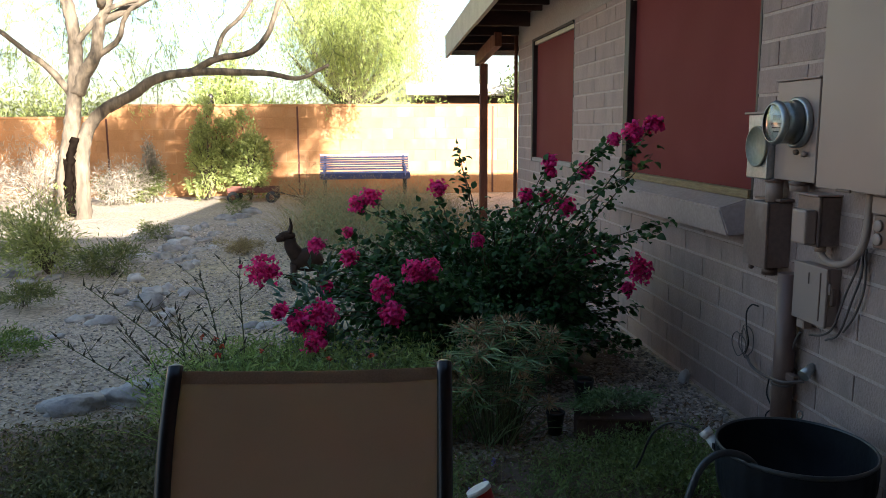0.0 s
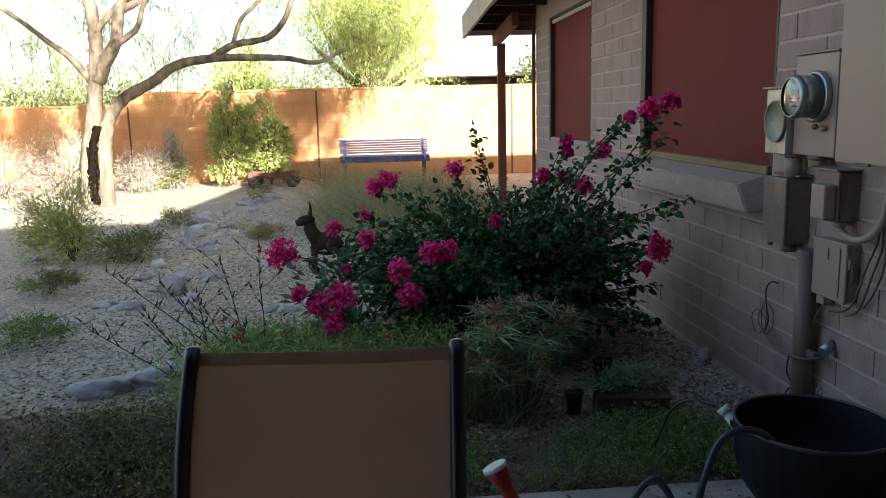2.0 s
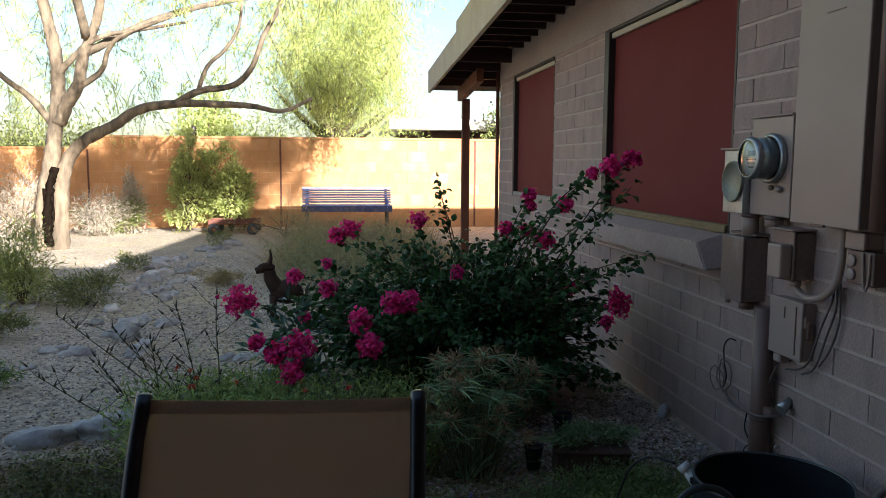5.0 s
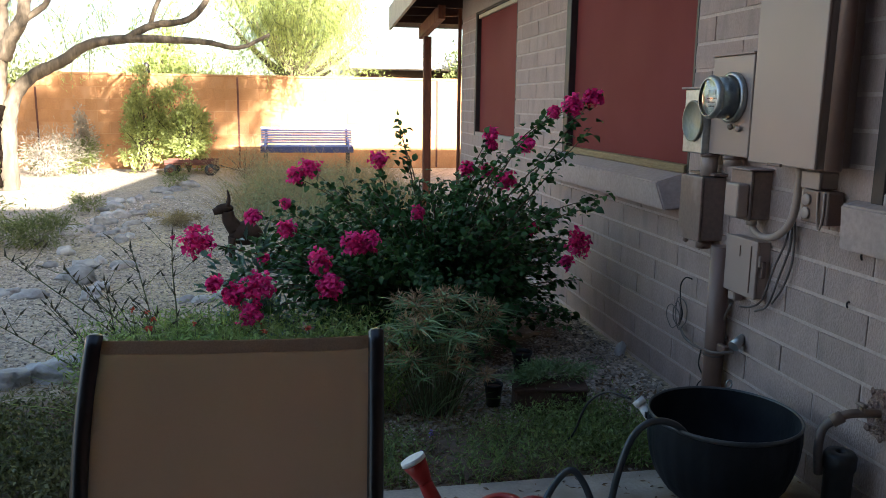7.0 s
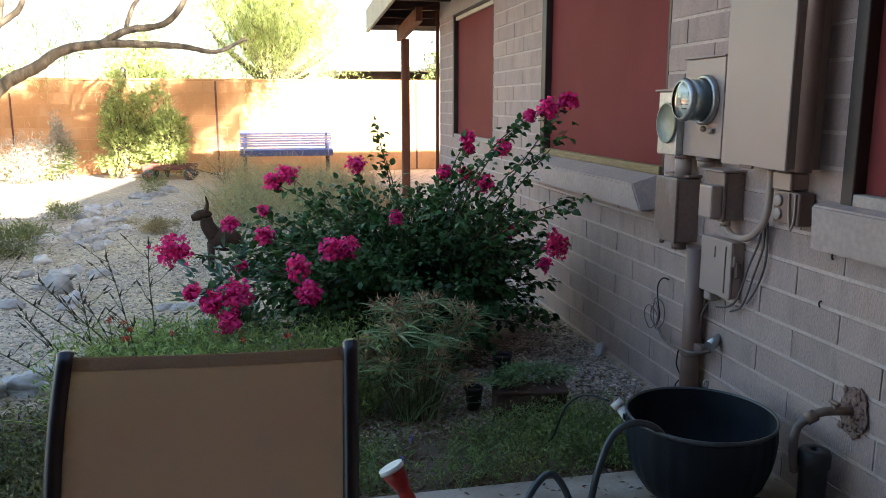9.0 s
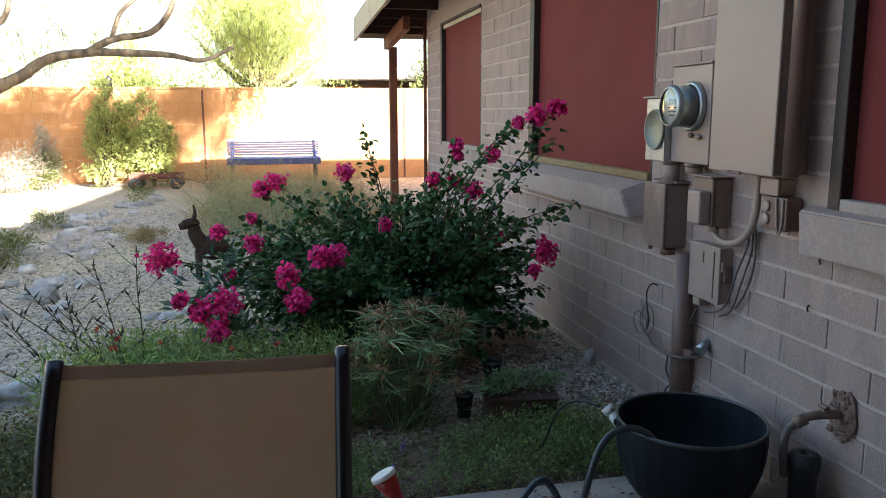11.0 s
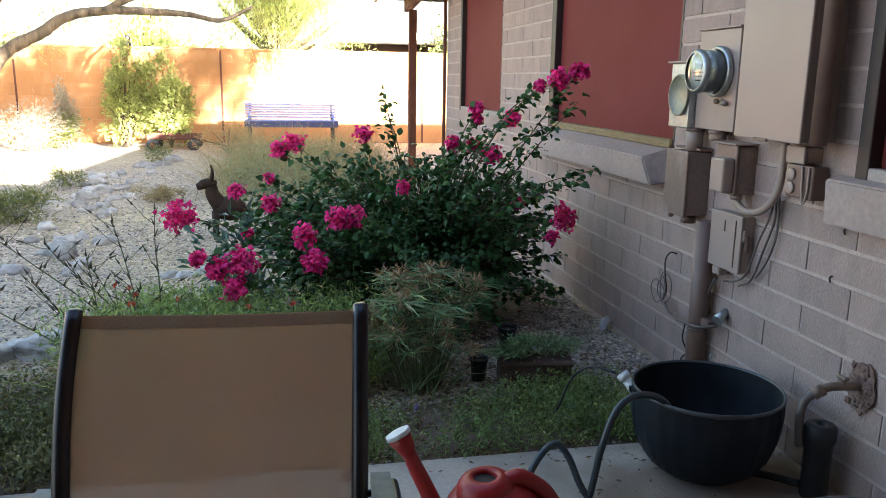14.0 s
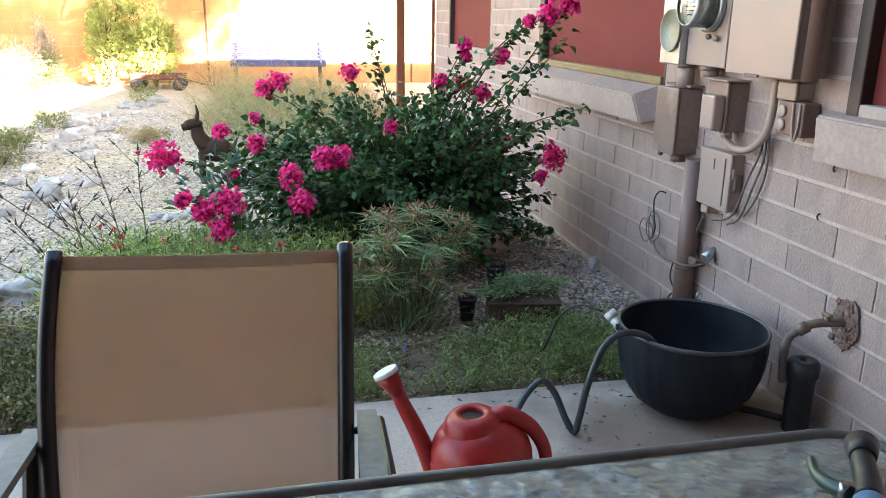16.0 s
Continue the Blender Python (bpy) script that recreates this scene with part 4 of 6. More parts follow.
def build_bench():
    t = thing("garden_bench", "blue slatted garden bench in front of the garden wall", "bench", (-1.45, 12.95, 0.0), turn=0)
    for i in range(7):
        z = 0.53 + 0.040 * i
        part("back_slat", boxed(-0.77, 0.77, 0.20 + 0.02 * i, 0.222 + 0.02 * i, z, z + 0.031, bevel=0.004), M_BENCH, t)
    for i in range(6):
        y = -0.27 + 0.075 * i
        part("seat_slat", boxed(-0.76, 0.76, y, y + 0.055, 0.49, 0.51, bevel=0.004), M_BENCH, t)
    part("front_rail", boxed(-0.76, 0.76, -0.30, -0.275, 0.40, 0.50, bevel=0.004), M_BENCH_SHADE, t, "front rail coloured dark blue as the bench's shaded lower part")
    for sx in (-0.68, 0.68):
        part("leg", add_tube(bmesh.new(), smooth_path([(sx, -0.26, 0.48), (sx, -0.24, 0.2), (sx, -0.3, -0.02)]), 0.022, 8), M_DARKFRAME, t)
        part("leg", add_tube(bmesh.new(), smooth_path([(sx, 0.35, 0.78), (sx, 0.22, 0.50), (sx, 0.2, 0.2), (sx, 0.28, -0.02)]), 0.022, 8), M_DARKFRAME, t)
        part("armrest", add_tube(bmesh.new(), smooth_path([(sx, 0.27, 0.60), (sx, 0.0, 0.61), (sx, -0.26, 0.58), (sx, -0.28, 0.4)]), 0.02, 8), M_BENCH, t)


build_bench()


def build_wagon():
    t = thing("garden_wagon", "low rusty garden wagon with small black wheels", "wagon", (-3.35, 13.3, 0.0))
    part("bed", boxed(-0.45, 0.40, -0.2, 0.2, 0.16, 0.20, bevel=0.008), M_RUST, t)
    part("side_board", boxed(-0.45, 0.40, -0.21, -0.19, 0.19, 0.25, bevel=0.006), M_RUST, t)
    part("side_board", boxed(-0.45, 0.40, 0.19, 0.21, 0.19, 0.25, bevel=0.006), M_RUST, t)
    for x in (-0.35, 0.30):
        for y in (-0.24, 0.24):
            bm = add_lathe(bmesh.new(), [(0.0, -0.025), (0.075, -0.025), (0.1, -0.018), (0.1, 0.018), (0.075, 0.025), (0.0, 0.025)], sides=24)
            bmesh.ops.transform(bm, matrix=Matrix.Translation((x, y, 0.085)) @ Matrix.Rotation(radians(90), 4, "X"), verts=bm.verts)
            w = part("wheel", bm, M_DARK, t, "black rubber wheel")
            bm = add_lathe(bmesh.new(), [(0.0, -0.029), (0.045, -0.028), (0.045, 0.028), (0.0, 0.029)], sides=18)
            bmesh.ops.transform(bm, matrix=Matrix.Translation((x, y, 0.085)) @ Matrix.Rotation(radians(90), 4, "X"), verts=bm.verts)
            part("hub", bm, M_RUST, w)
    part("handle", add_tube(bmesh.new(), [(0.4, 0, 0.15), (0.62, -0.1, 0.1), (0.95, -0.12, 0.02)], 0.012, 8), M_DARKFRAME, t)


build_wagon()


def build_statue():
    bm = bmesh.new()
    add_lump(bm, (0.06, 0.0, 0.28), (0.17, 0.11, 0.12), 2, 0.1)
    add_tube(bm, smooth_path([(-0.03, 0, 0.32), (-0.09, 0, 0.42), (-0.10, 0, 0.50)]), (0.08, 0.055), 10)
    add_lump(bm, (-0.13, 0.0, 0.53), (0.088, 0.05, 0.05), 4, 0.1)
    add_tube(bm, [(-0.16, 0, 0.52), (-0.235, 0, 0.495)], (0.048, 0.03), 8)
    for y in (-0.03, 0.03):
        add_tube(bm, smooth_path([(-0.10, y, 0.56), (-0.085, y * 1.4, 0.63), (-0.095, y * 1.5, 0.70)]), (0.022, 0.006), 6)
    for x in (-0.07, 0.19):
        for y in (-0.06, 0.06):
            add_tube(bm, [(x, y, 0.25), (x - 0.01, y, -0.02)], (0.035, 0.022), 8)
    o = part("garden_statue", bm, M_STATUE, at=pose(-2.079, 5.62, -0.012, 0, 0, 8) @ Matrix.Scale(0.8, 4))
    tagged(o, "dark bronze animal garden statue standing in the gravel", "statue")


build_statue()


def build_neighbour():
    t = thing("neighbour_house", "pale low neighbouring house with brown fascia beyond the wall", "house", (1.6, 22.0, 0.0))
    part("wall", boxed(-1.3, 6.0, 0.0, 4.0, -0.05, 2.13), M_RAFTER, t)
    part("fascia", boxed(-1.5, 6.2, -0.45, -0.40, 1.93, 2.13, bevel=0.01), M_RAFTER, t, "dark brown fascia board")
    part("roof", boxed(-1.8, 6.3, -1.35, 4.5, 2.134, 2.42, bevel=0.02), M_WHITEWALL, t, "pale flat roof edge")


build_neighbour()
lamp = thing("wall_ornament", "small dark ornament standing on the garden wall", "ornament", (-4.27, 14.7, 1.705))
part("body", add_lathe(bmesh.new(), [(0.0, 0.0), (0.05, 0.0), (0.06, 0.03), (0.045, 0.1), (0.06, 0.14), (0.03, 0.19), (0.0, 0.2)], sides=14), M_DARKFRAME, lamp)

# ---- planters and pots in the gravel ----
tr = thing("planter_trough", "brown terracotta trough overgrown with grey-green herbs", "planter", (-0.635, 2.36, -0.015), turn=-10)
part("trough", boxed(-0.145, 0.145, -0.07, 0.07, 0, 0.115, bevel=0.008), M_TERRA, tr)
part("rim", boxed(-0.153, 0.153, -0.078, 0.078, 0.104, 0.122, bevel=0.006), M_TERRA, tr)
for x, y, r, h, lab in ((-0.845, 2.45, 0.038, 0.095, "small black plastic nursery pot on the gravel"), (-0.62, 2.80, 0.045, 0.11, "small black plastic nursery pot with dry twigs"), (-0.86, 2.98, 0.075, 0.2, "tall dark nursery pot under the shrub")):
    p = thing("nursery_pot", lab, "plant pot", (x, y, -0.015), group="nursery pots")
    part("pot", add_lathe(bmesh.new(), [(0.0, 0.0), (r * 0.75, 0.0), (r * 0.97, h * 0.9), (r * 1.06, h * 0.9), (r * 1.06, h), (r * 0.93, h), (r * 0.9, h * 0.85)], sides=20), M_DARK, p)
    part("soil", add_lathe(bmesh.new(), [(0.0, h * 0.86), (r * 0.9, h * 0.84)], sides=16), M_TERRA, p)


def rock(x, y, sx, sy, sz, seed, turn=0.0, label="rounded grey river rock edging the gravel path"):
    o = part("rock", add_lump(bmesh.new(), (0, 0, sz * 0.45), (sx, sy, sz), seed, 0.55, 3, turn), M_ROCK, at=pose(x, y, ground_height(x, y) - 0.01))
    tagged(o, label, "rock", "rocks along the path")


ROCKS = ((-2.94, 2.96, 0.135), (-2.74, 3.06, 0.13), (-2.60, 3.24, 0.085), (-3.61, 4.15, 0.095), (-3.49, 4.33, 0.05), (-3.30, 4.67, 0.105), (-3.11, 5.10, 0.125),
         (-3.19, 5.54, 0.10), (-3.66, 7.07, 0.12), (-3.52, 7.29, 0.09), (-3.55, 7.76, 0.11), (-3.54, 8.26, 0.13), (-3.72, 8.99, 0.125), (-3.82, 9.54, 0.11),
         (-3.43, 10.55, 0.14), (-3.26, 10.73, 0.125), (-3.16, 11.1, 0.14), (-2.23, 4.38, 0.07), (-2.10, 4.50, 0.075), (-2.32, 4.40, 0.06), (-4.62, 6.47, 0.085),
         (-3.47, 4.82, 0.06), (-3.80, 7.33, 0.09), (-1.82, 5.5, 0.12), (-1.70, 5.1, 0.10), (-1.62, 6.1, 0.11))
for i, (x, y, a) in enumerate(ROCKS):
    rng = random.Random(700 + i)
    rock(x, y, a, a * rng.uniform(0.5, 0.72), a * rng.uniform(0.42, 0.62), i + 3, rng.uniform(-0.5, 0.5))
for i in range(14):
    rng = random.Random(90 + i)
    rock(-1.95 + rng.uniform(-0.25, 0.5), 3.3 + rng.uniform(-0.3, 0.4), rng.uniform(0.04, 0.09), rng.uniform(0.03, 0.06), rng.uniform(0.03, 0.05), 50 + i, i)
for i in range(12):
    rng = random.Random(190 + i)
    rock(rng.uniform(-5.2, -3.9), rng.uniform(4.5, 6.8), rng.uniform(0.05, 0.1), rng.uniform(0.04, 0.07), rng.uniform(0.03, 0.06), 80 + i, i)
for i in range(34):
    rng = random.Random(290 + i)
    y = rng.uniform(4.4, 10.6)
    rock(-3.35 - 0.3 * math.sin(0.9 * y) * 0.5 + rng.uniform(-0.32, 0.32), y, rng.uniform(0.045, 0.10), rng.uniform(0.035, 0.07), rng.uniform(0.025, 0.055), 120 + i, i)
rock(-0.66, 2.02, 0.032, 0.022, 0.024, 78, 0.3, "small tan stone on the soil by the slab")
rock(-0.045, 3.01, 0.026, 0.026, 0.05, 77, 0, "small pale stone against the house wall")

# ---- small fixings in the block wall ----
for y, z in ((1.44, 0.80), (1.477, 0.645)):
    h = thing("wall_hook", "small rusty hook in the block wall", "hook", (0, y, z), group="wall hooks")
    part("shank", add_tube(bmesh.new(), smooth_path([(0.004, 0, 0), (-0.006, 0, 0), (-0.009, 0, -0.008), (-0.005, 0, -0.018)], 4), 0.003, 6), M_DARKFRAME, h)

# ---- plants ----
def unit(a):
    return a / np.maximum(np.linalg.norm(a, axis=1, keepdims=True), 1e-9)


def leaves(points, along, length, width, rng, droop=0.0, fold=0.25, spread=0.6):
    """Folded, pointed leaves at points, heading roughly along; arrays for soup()."""
    n = len(points)
    d = unit(np.asarray(along) + rng.normal(0, spread, (n, 3)) + np.array([0, 0, -droop]))
    side = unit(np.cross(d, rng.normal(0, 1, (n, 3)) + np.array([0, 0, 1.6])))
    up = np.cross(side, d)
    s = rng.uniform(0.65, 1.25, (n, 1))
    L, W = length * s, width * s
    p = np.asarray(points)
    v = np.stack([p, p + d * L * 0.45 + side * W * 0.5 + up * W * fold, p + d * L - up * W * fold, p + d * L * 0.45 - side * W * 0.5 + up * W * fold], 1)
    faces = np.arange(n * 4).reshape(n, 4)
    tri = np.concatenate([faces[:, [0, 1, 2]], faces[:, [0, 2, 3]]])
    return v.reshape(-1, 3).tolist(), tri.tolist()


def ovals(points, along, length, width, rng, droop=0.0, fold=0.2, spread=0.6):
    """Broad rounded leaves with a pointed tip and a bent midrib; arrays for soup()."""
    n = len(points)
    d = unit(np.asarray(along) + rng.normal(0, spread, (n, 3)) + np.array([0, 0, -droop]))
    side = unit(np.cross(d, rng.normal(0, 1, (n, 3)) + np.array([0, 0, 1.6])))
    up = np.cross(side, d)
    s = rng.uniform(0.6, 1.25, (n, 1))
    L, W = length * s, width * s
    p = np.asarray(points)
    rows = [p]
    for t, w, h in ((0.22, 0.42, 0.5), (0.5, 0.5, 0.8), (0.78, 0.28, 0.4)):
        c = p + d * L * t + up * W * fold * (h - t * t)
        rows += [c + side * W * w + up * W * fold * 0.7, c - side * W * w + up * W * fold * 0.7]
    rows.append(p + d * L - up * W * fold * 0.8)
    v = np.stack(rows, 1)
    base = (np.arange(n) * 8)[:, None]
    faces = []
    for quad in ((0, 1, 2), (1, 3, 4, 2), (3, 5, 6, 4), (5, 7, 6)):
        faces += (base + np.array(quad)).tolist()
    return v.reshape(-1, 3).tolist(), faces


def blades(points, along, length, width, rng, bend=0.5, spread=0.25, segs=3):
    """Grass-like blades that curve over; arrays for soup()."""
    n = len(points)
    d = unit(np.asarray(along) + rng.normal(0, spread, (n, 3)))
    out = unit(np.stack([d[:, 0], d[:, 1], np.zeros(n)], 1) + rng.normal(0, 0.15, (n, 3)))
    side = unit(np.cross(d, rng.normal(0, 1, (n, 3))))
    s = rng.uniform(0.55, 1.2, (n, 1))
    verts, p = [], np.asarray(points)
    for i in range(segs + 1):
        t = i / segs
        q = p + d * length * s * t + out * length * s * bend * t * t * 0.5 - np.array([0, 0, 1]) * length * s * bend * t * t * 0.35
        w = width * s * (1 - 0.85 * t) * 0.5
        verts += [q - side * w, q + side * w]
    v = np.stack(verts, 1)
    k = 2 * (segs + 1)
    base = (np.arange(n) * k)[:, None]
    faces = np.concatenate([base + np.array([2 * i, 2 * i + 1, 2 * i + 3, 2 * i + 2]) for i in range(segs)])
    return v.reshape(-1, 3).tolist(), faces.tolist()


def merged(parts):
    verts, faces = [], []
    for v, f in parts:
        o = len(verts)
        verts += v
        faces += [[i + o for i in q] for q in f]
    return verts, faces


# yellow-green leaf, lightened to put the missing sunlight into its colour
M_SUNLEAF = material("sunlit_yellow_green_leaf", (0.31, 0.35, 0.10), (0.40, 0.42, 0.14), 3, 0.5, island=0.35, through_light=0.35)
BASE = Vector((-0.95, 3.45, 0.0))
M_BLUELEAF = material("blue_green_leaf", (0.085, 0.165, 0.13), (0.13, 0.215, 0.17), 6, 0.5, island=0.25, through_light=0.15)
# ---- the flowering shrub ----
BLOOM_A = ((-2.04, 2.75, 0.65, 0.075), (-1.80, 2.75, 0.45, 0.072), (-1.98, 2.75, 0.47, 0.035), (-1.90, 2.75, 0.42, 0.05), (-1.83, 2.70, 0.35, 0.05), (-1.54, 2.80, 0.54, 0.06),
           (-1.50, 2.75, 0.44, 0.06), (-1.39, 2.90, 0.60, 0.055), (-1.31, 2.90, 0.60, 0.05), (-1.56, 3.50, 0.89, 0.055), (-1.64, 3.50, 0.85, 0.045), (-1.20, 3.60, 0.92, 0.05),
           (-1.07, 3.10, 0.71, 0.03), (-0.33, 2.90, 0.58, 0.07), (-0.39, 2.90, 0.49, 0.03))
BLOOM_B = ((-0.49, 2.60, 1.22, 0.042), (-0.41, 2.60, 1.25, 0.035), (-0.56, 2.65, 1.19, 0.018), (-0.67, 3.30, 1.07, 0.035), (-0.66, 3.30, 1.02, 0.02), (-0.76, 3.40, 0.89, 0.04),
           (-0.66, 3.40, 0.88, 0.035), (-0.61, 3.20, 0.85, 0.05), (-0.54, 3.10, 1.03, 0.045), (-1.84, 3.20, 0.69, 0.035), (-1.68, 3.10, 0.64, 0.045), (-1.69, 3.30, 0.73, 0.02),
           (-0.50, 3.10, 0.62, 0.025), (-1.78, 2.90, 0.54, 0.02))


def build_bougainvillea():
    rng = np.random.default_rng(7)
    r = random.Random(7)
    t = thing("bougainvillea", "sprawling bougainvillea shrub with magenta bracts beside the house", "flowering shrub", BASE)
    stems, ends = [], []
    for x, y, z, _ in (*BLOOM_A, *BLOOM_B):
        ends.append((Vector((x, y, z)) - BASE, 0.9))
    ends += [(Vector(e) - BASE, 0.9) for e in ((-0.36, 2.6, 0.80), (-0.31, 2.62, 0.84), (-0.52, 2.55, 1.05), (-0.40, 2.62, 1.13), (-1.10, 3.6, 1.15), (-1.08, 3.62, 1.05))]
    for _ in range(330):
        a = r.uniform(0, 2 * math.pi)
        rad = math.sqrt(r.random())
        e = Vector((0.87 * rad * math.cos(a) - 0.06, 0.76 * rad * math.sin(a), 0))
        top = 0.86 * (1 - 0.42 * rad ** 4)
        e.z = top * r.uniform(0.14, 1.0) + (0.05 if r.random() < 0.3 else 0)
        ends.append((e, 1.0))
    wood = bmesh.new()
    pts, dirs = [], []
    for e, kind in ends:
        lift = r.uniform(0.08, 0.26)
        a = Vector((r.uniform(-0.08, 0.08), r.uniform(-0.08, 0.08), 0.0))
        m1 = a.lerp(e, 0.35) + Vector((0, 0, lift * e.length * 0.6))
        m2 = a.lerp(e, 0.72) + Vector((r.uniform(-0.05, 0.05), r.uniform(-0.05, 0.05), lift * 0.45 * e.length))
        line = smooth_path([a, m1, m2, e], 7)
        add_tube(wood, line, (0.006, 0.0016), 5, cap=False)
        for i in range(len(line) - 1):
            f = i / (len(line) - 1)
            if f < 0.22:
                continue
            seg = line[i + 1] - line[i]
            full = kind > 0.95
            n = int(1 + (92 if full else 60) * seg.length * (0.9 + 0.35 * f))
            for _ in range(n):
                q = line[i] + seg * r.random()
                wide = 0.026 if f > 0.75 else 0.075 if full else 0.045
                pts.append(q + Vector((r.gauss(0, wide * 0.6), r.gauss(0, wide * 0.6), r.gauss(0, wide * 0.5))))
                out = Vector((q.x, q.y, 0.2))
                dirs.append(out.normalized() * 0.7 + seg.normalized() * 0.5)
    tagged(part("stem", wood, M_STEM, t, "thin brown arching stems"), kind="stuff")
    v, f = ovals(np.array(pts), np.array(dirs), 0.040, 0.028, rng, droop=0.45, spread=0.55)
    tagged(soup("foliage", v, f, M_BOUGLEAF, t, "dark green pointed leaves"), kind="stuff")
    for x, y, z, rad in (*BLOOM_A, *BLOOM_B):
        n = int(60 + 2600 * rad)
        c = np.array([x, y, z]) - np.array(BASE)
        q = unit(rng.normal(0, 1, (n, 3)))
        pos = c + q * rad * rng.uniform(0.2, 0.85, (n, 1)) + rng.normal(0, 0.14 * rad, (n, 3))
        v, f = ovals(pos, q * 0.6, 0.021, 0.019, rng, spread=0.9, fold=0.4)
        tagged(soup("bloom", v, f, M_BRACT, t, "cluster of magenta papery bracts"), kind="stuff")


build_bougainvillea()


def grow_patch(name, label, category, box, count, height, width, mat, seed, kind="stuff", bend=0.5, leafy=0, leaf=(0.02, 0.006), lean=0.35, shape=None, gap=-0.15):
    """A stand of thin stalks with small leaves along them, inside box (x0, x1, y0, y1)."""
    rng = np.random.default_rng(seed)
    x0, x1, y0, y1 = box
    n = int(count)
    p = np.stack([rng.uniform(x0, x1, n), rng.uniform(y0, y1, n), np.zeros(n)], 1)
    keep = np.array([noise.noise(Vector((q[0] * 2.2, q[1] * 2.2, seed))) > gap + 0.5 * rng.random() - 0.25 for q in p])
    if shape:
        keep &= np.array([shape(q[0], q[1]) for q in p])
    p = p[keep]
    for q in p:
        q[2] = ground_height(q[0], q[1]) - 0.004
    d = np.tile([0, 0, 1.0], (len(p), 1)) + rng.normal(0, lean, (len(p), 3)) * np.array([1, 1, 0])
    sets = [blades(p, d, height, width, rng, bend)]
    if leafy:
        k = np.repeat(np.arange(len(p)), leafy)
        h = rng.uniform(0.15, 1.0, (len(k), 1)) * height * 0.8
        q = p[k] + unit(d[k]) * h + rng.normal(0, 0.012, (len(k), 3))
        sets.append(leaves(q, rng.normal(0, 1, (len(k), 3)) + np.array([0, 0, 0.4]), leaf[0], leaf[1], rng))
    v, f = merged(sets)
    return tagged(soup(name, v, f, mat), label, category, "", kind)


grow_patch("weeds", "lush green feathery weeds along the flower bed", "weeds", (-2.6, -1.2, 2.2, 3.1), 3000, 0.44, 0.004, M_FEATHER, 11, leafy=13, leaf=(0.036, 0.0095), lean=0.28, shape=lambda x, y: (x + 1.84) ** 2 / 0.40 + (y - 2.62) ** 2 / 0.17 < 1)
grow_patch("weeds", "low green weeds along the slab edge", "weeds", (-1.6, -0.3, 1.77, 2.4), 3000, 0.15, 0.003, M_BRIGHTWEED, 12, gap=-0.10, leafy=8, leaf=(0.022, 0.006), shape=lambda x, y: y < 2.36 + 0.2 * x)
grow_patch("weeds", "low tangled weeds beside the patio", "weeds", (-3.6, -1.5, 1.76, 3.0), 6500, 0.15, 0.003, M_LOWWEED, 13, gap=0.0, leafy=8, leaf=(0.022, 0.010), shape=lambda x, y: y < 2.65 + 0.25 * (x + 2.5) or x > -2.3)
grow_patch("dry_grass", "straw-coloured dry grass and litter beside the patio", "grass", (-3.6, -0.4, 1.8, 3.0), 7500, 0.10, 0.003, M_WEEDDRY, 14, bend=1.6, lean=0.9)
grow_patch("dry_grass", "dry straw grass thin over the gravel yard", "grass", (-6.0, -1.2, 3.0, 12.0), 5200, 0.08, 0.004, M_WEEDDRY, 15, bend=1.2, lean=0.7)
grow_patch("dry_grass", "tall pale dry grass before the bench", "grass", (-2.6, -0.2, 7.5, 12.6), 6500, 0.66, 0.006, M_WEEDDRY, 16, bend=0.7, shape=lambda x, y: x > -2.5 + 0.05 * (y - 7.5) )
grow_patch("tall_weeds", "grey-green tall weeds standing behind the shrub", "weeds", (-2.2, -0.9, 6.6, 11.0), 900, 0.60, 0.006, M_GREYWEED, 17, leafy=7, leaf=(0.05, 0.01))


def build_sedge():
    """Umbrella sedge: arching stalks with whorls of thin leaves and brown heads."""
    rng = np.random.default_rng(5)
    r = random.Random(5)
    base = Vector((-1.10, 2.42, -0.015))
    t = thing("umbrella_sedge", "arching umbrella sedge with whorled leaves and brown seed heads", "sedge", base)
    stalks, sets, heads = bmesh.new(), [], []
    for i in range(62):
        a, rad = r.uniform(0, 2 * math.pi), 0.235 * math.sqrt(r.random())
        top = Vector((rad * math.cos(a) * 1.1, rad * math.sin(a) * 0.9, r.uniform(0.20, 0.47) * (1.1 - 0.9 * rad)))
        foot = Vector((top.x * 0.35, top.y * 0.35, 0))
        add_tube(stalks, smooth_path([foot, foot.lerp(top, 0.55) + Vector((0, 0, 0.06)), top], 4), (0.003, 0.002), 4, cap=False)
        k = r.randint(14, 19)
        ang = np.linspace(0, 2 * np.pi, k, endpoint=False) + r.random()
        d = np.stack([np.cos(ang), np.sin(ang), np.full(k, 0.32)], 1)
        sets.append(blades(np.tile(np.array(top), (k, 1)), d, r.uniform(0.065, 0.105), 0.0078, rng, bend=0.9, spread=0.14))
        if r.random() < 0.75:
            heads.append(top)
    tagged(part("stalk", stalks, M_GREENSTEM, t), kind="stuff")
    low = np.stack([rng.normal(0, 0.06, 130), rng.normal(0, 0.05, 130), np.zeros(130)], 1)
    sets.append(blades(low, low * 2.2 + np.array([0, 0, 1.0]), 0.24, 0.006, rng, bend=0.6))
    v, f = merged(sets)
    tagged(soup("leaves", v, f, M_SEDGE, t, "thin arching green leaves"), kind="stuff")
    for h in heads:
        n = 60
        q = unit(rng.normal(0, 1, (n, 3)))
        v, f = leaves(np.array(h) + q * 0.016 + np.array([0, 0, 0.014]), q, 0.034, 0.006, rng)
        tagged(soup("seed_head", v, f, M_SEEDHEAD, t, "brown spiky seed head"), kind="stuff")


build_sedge()


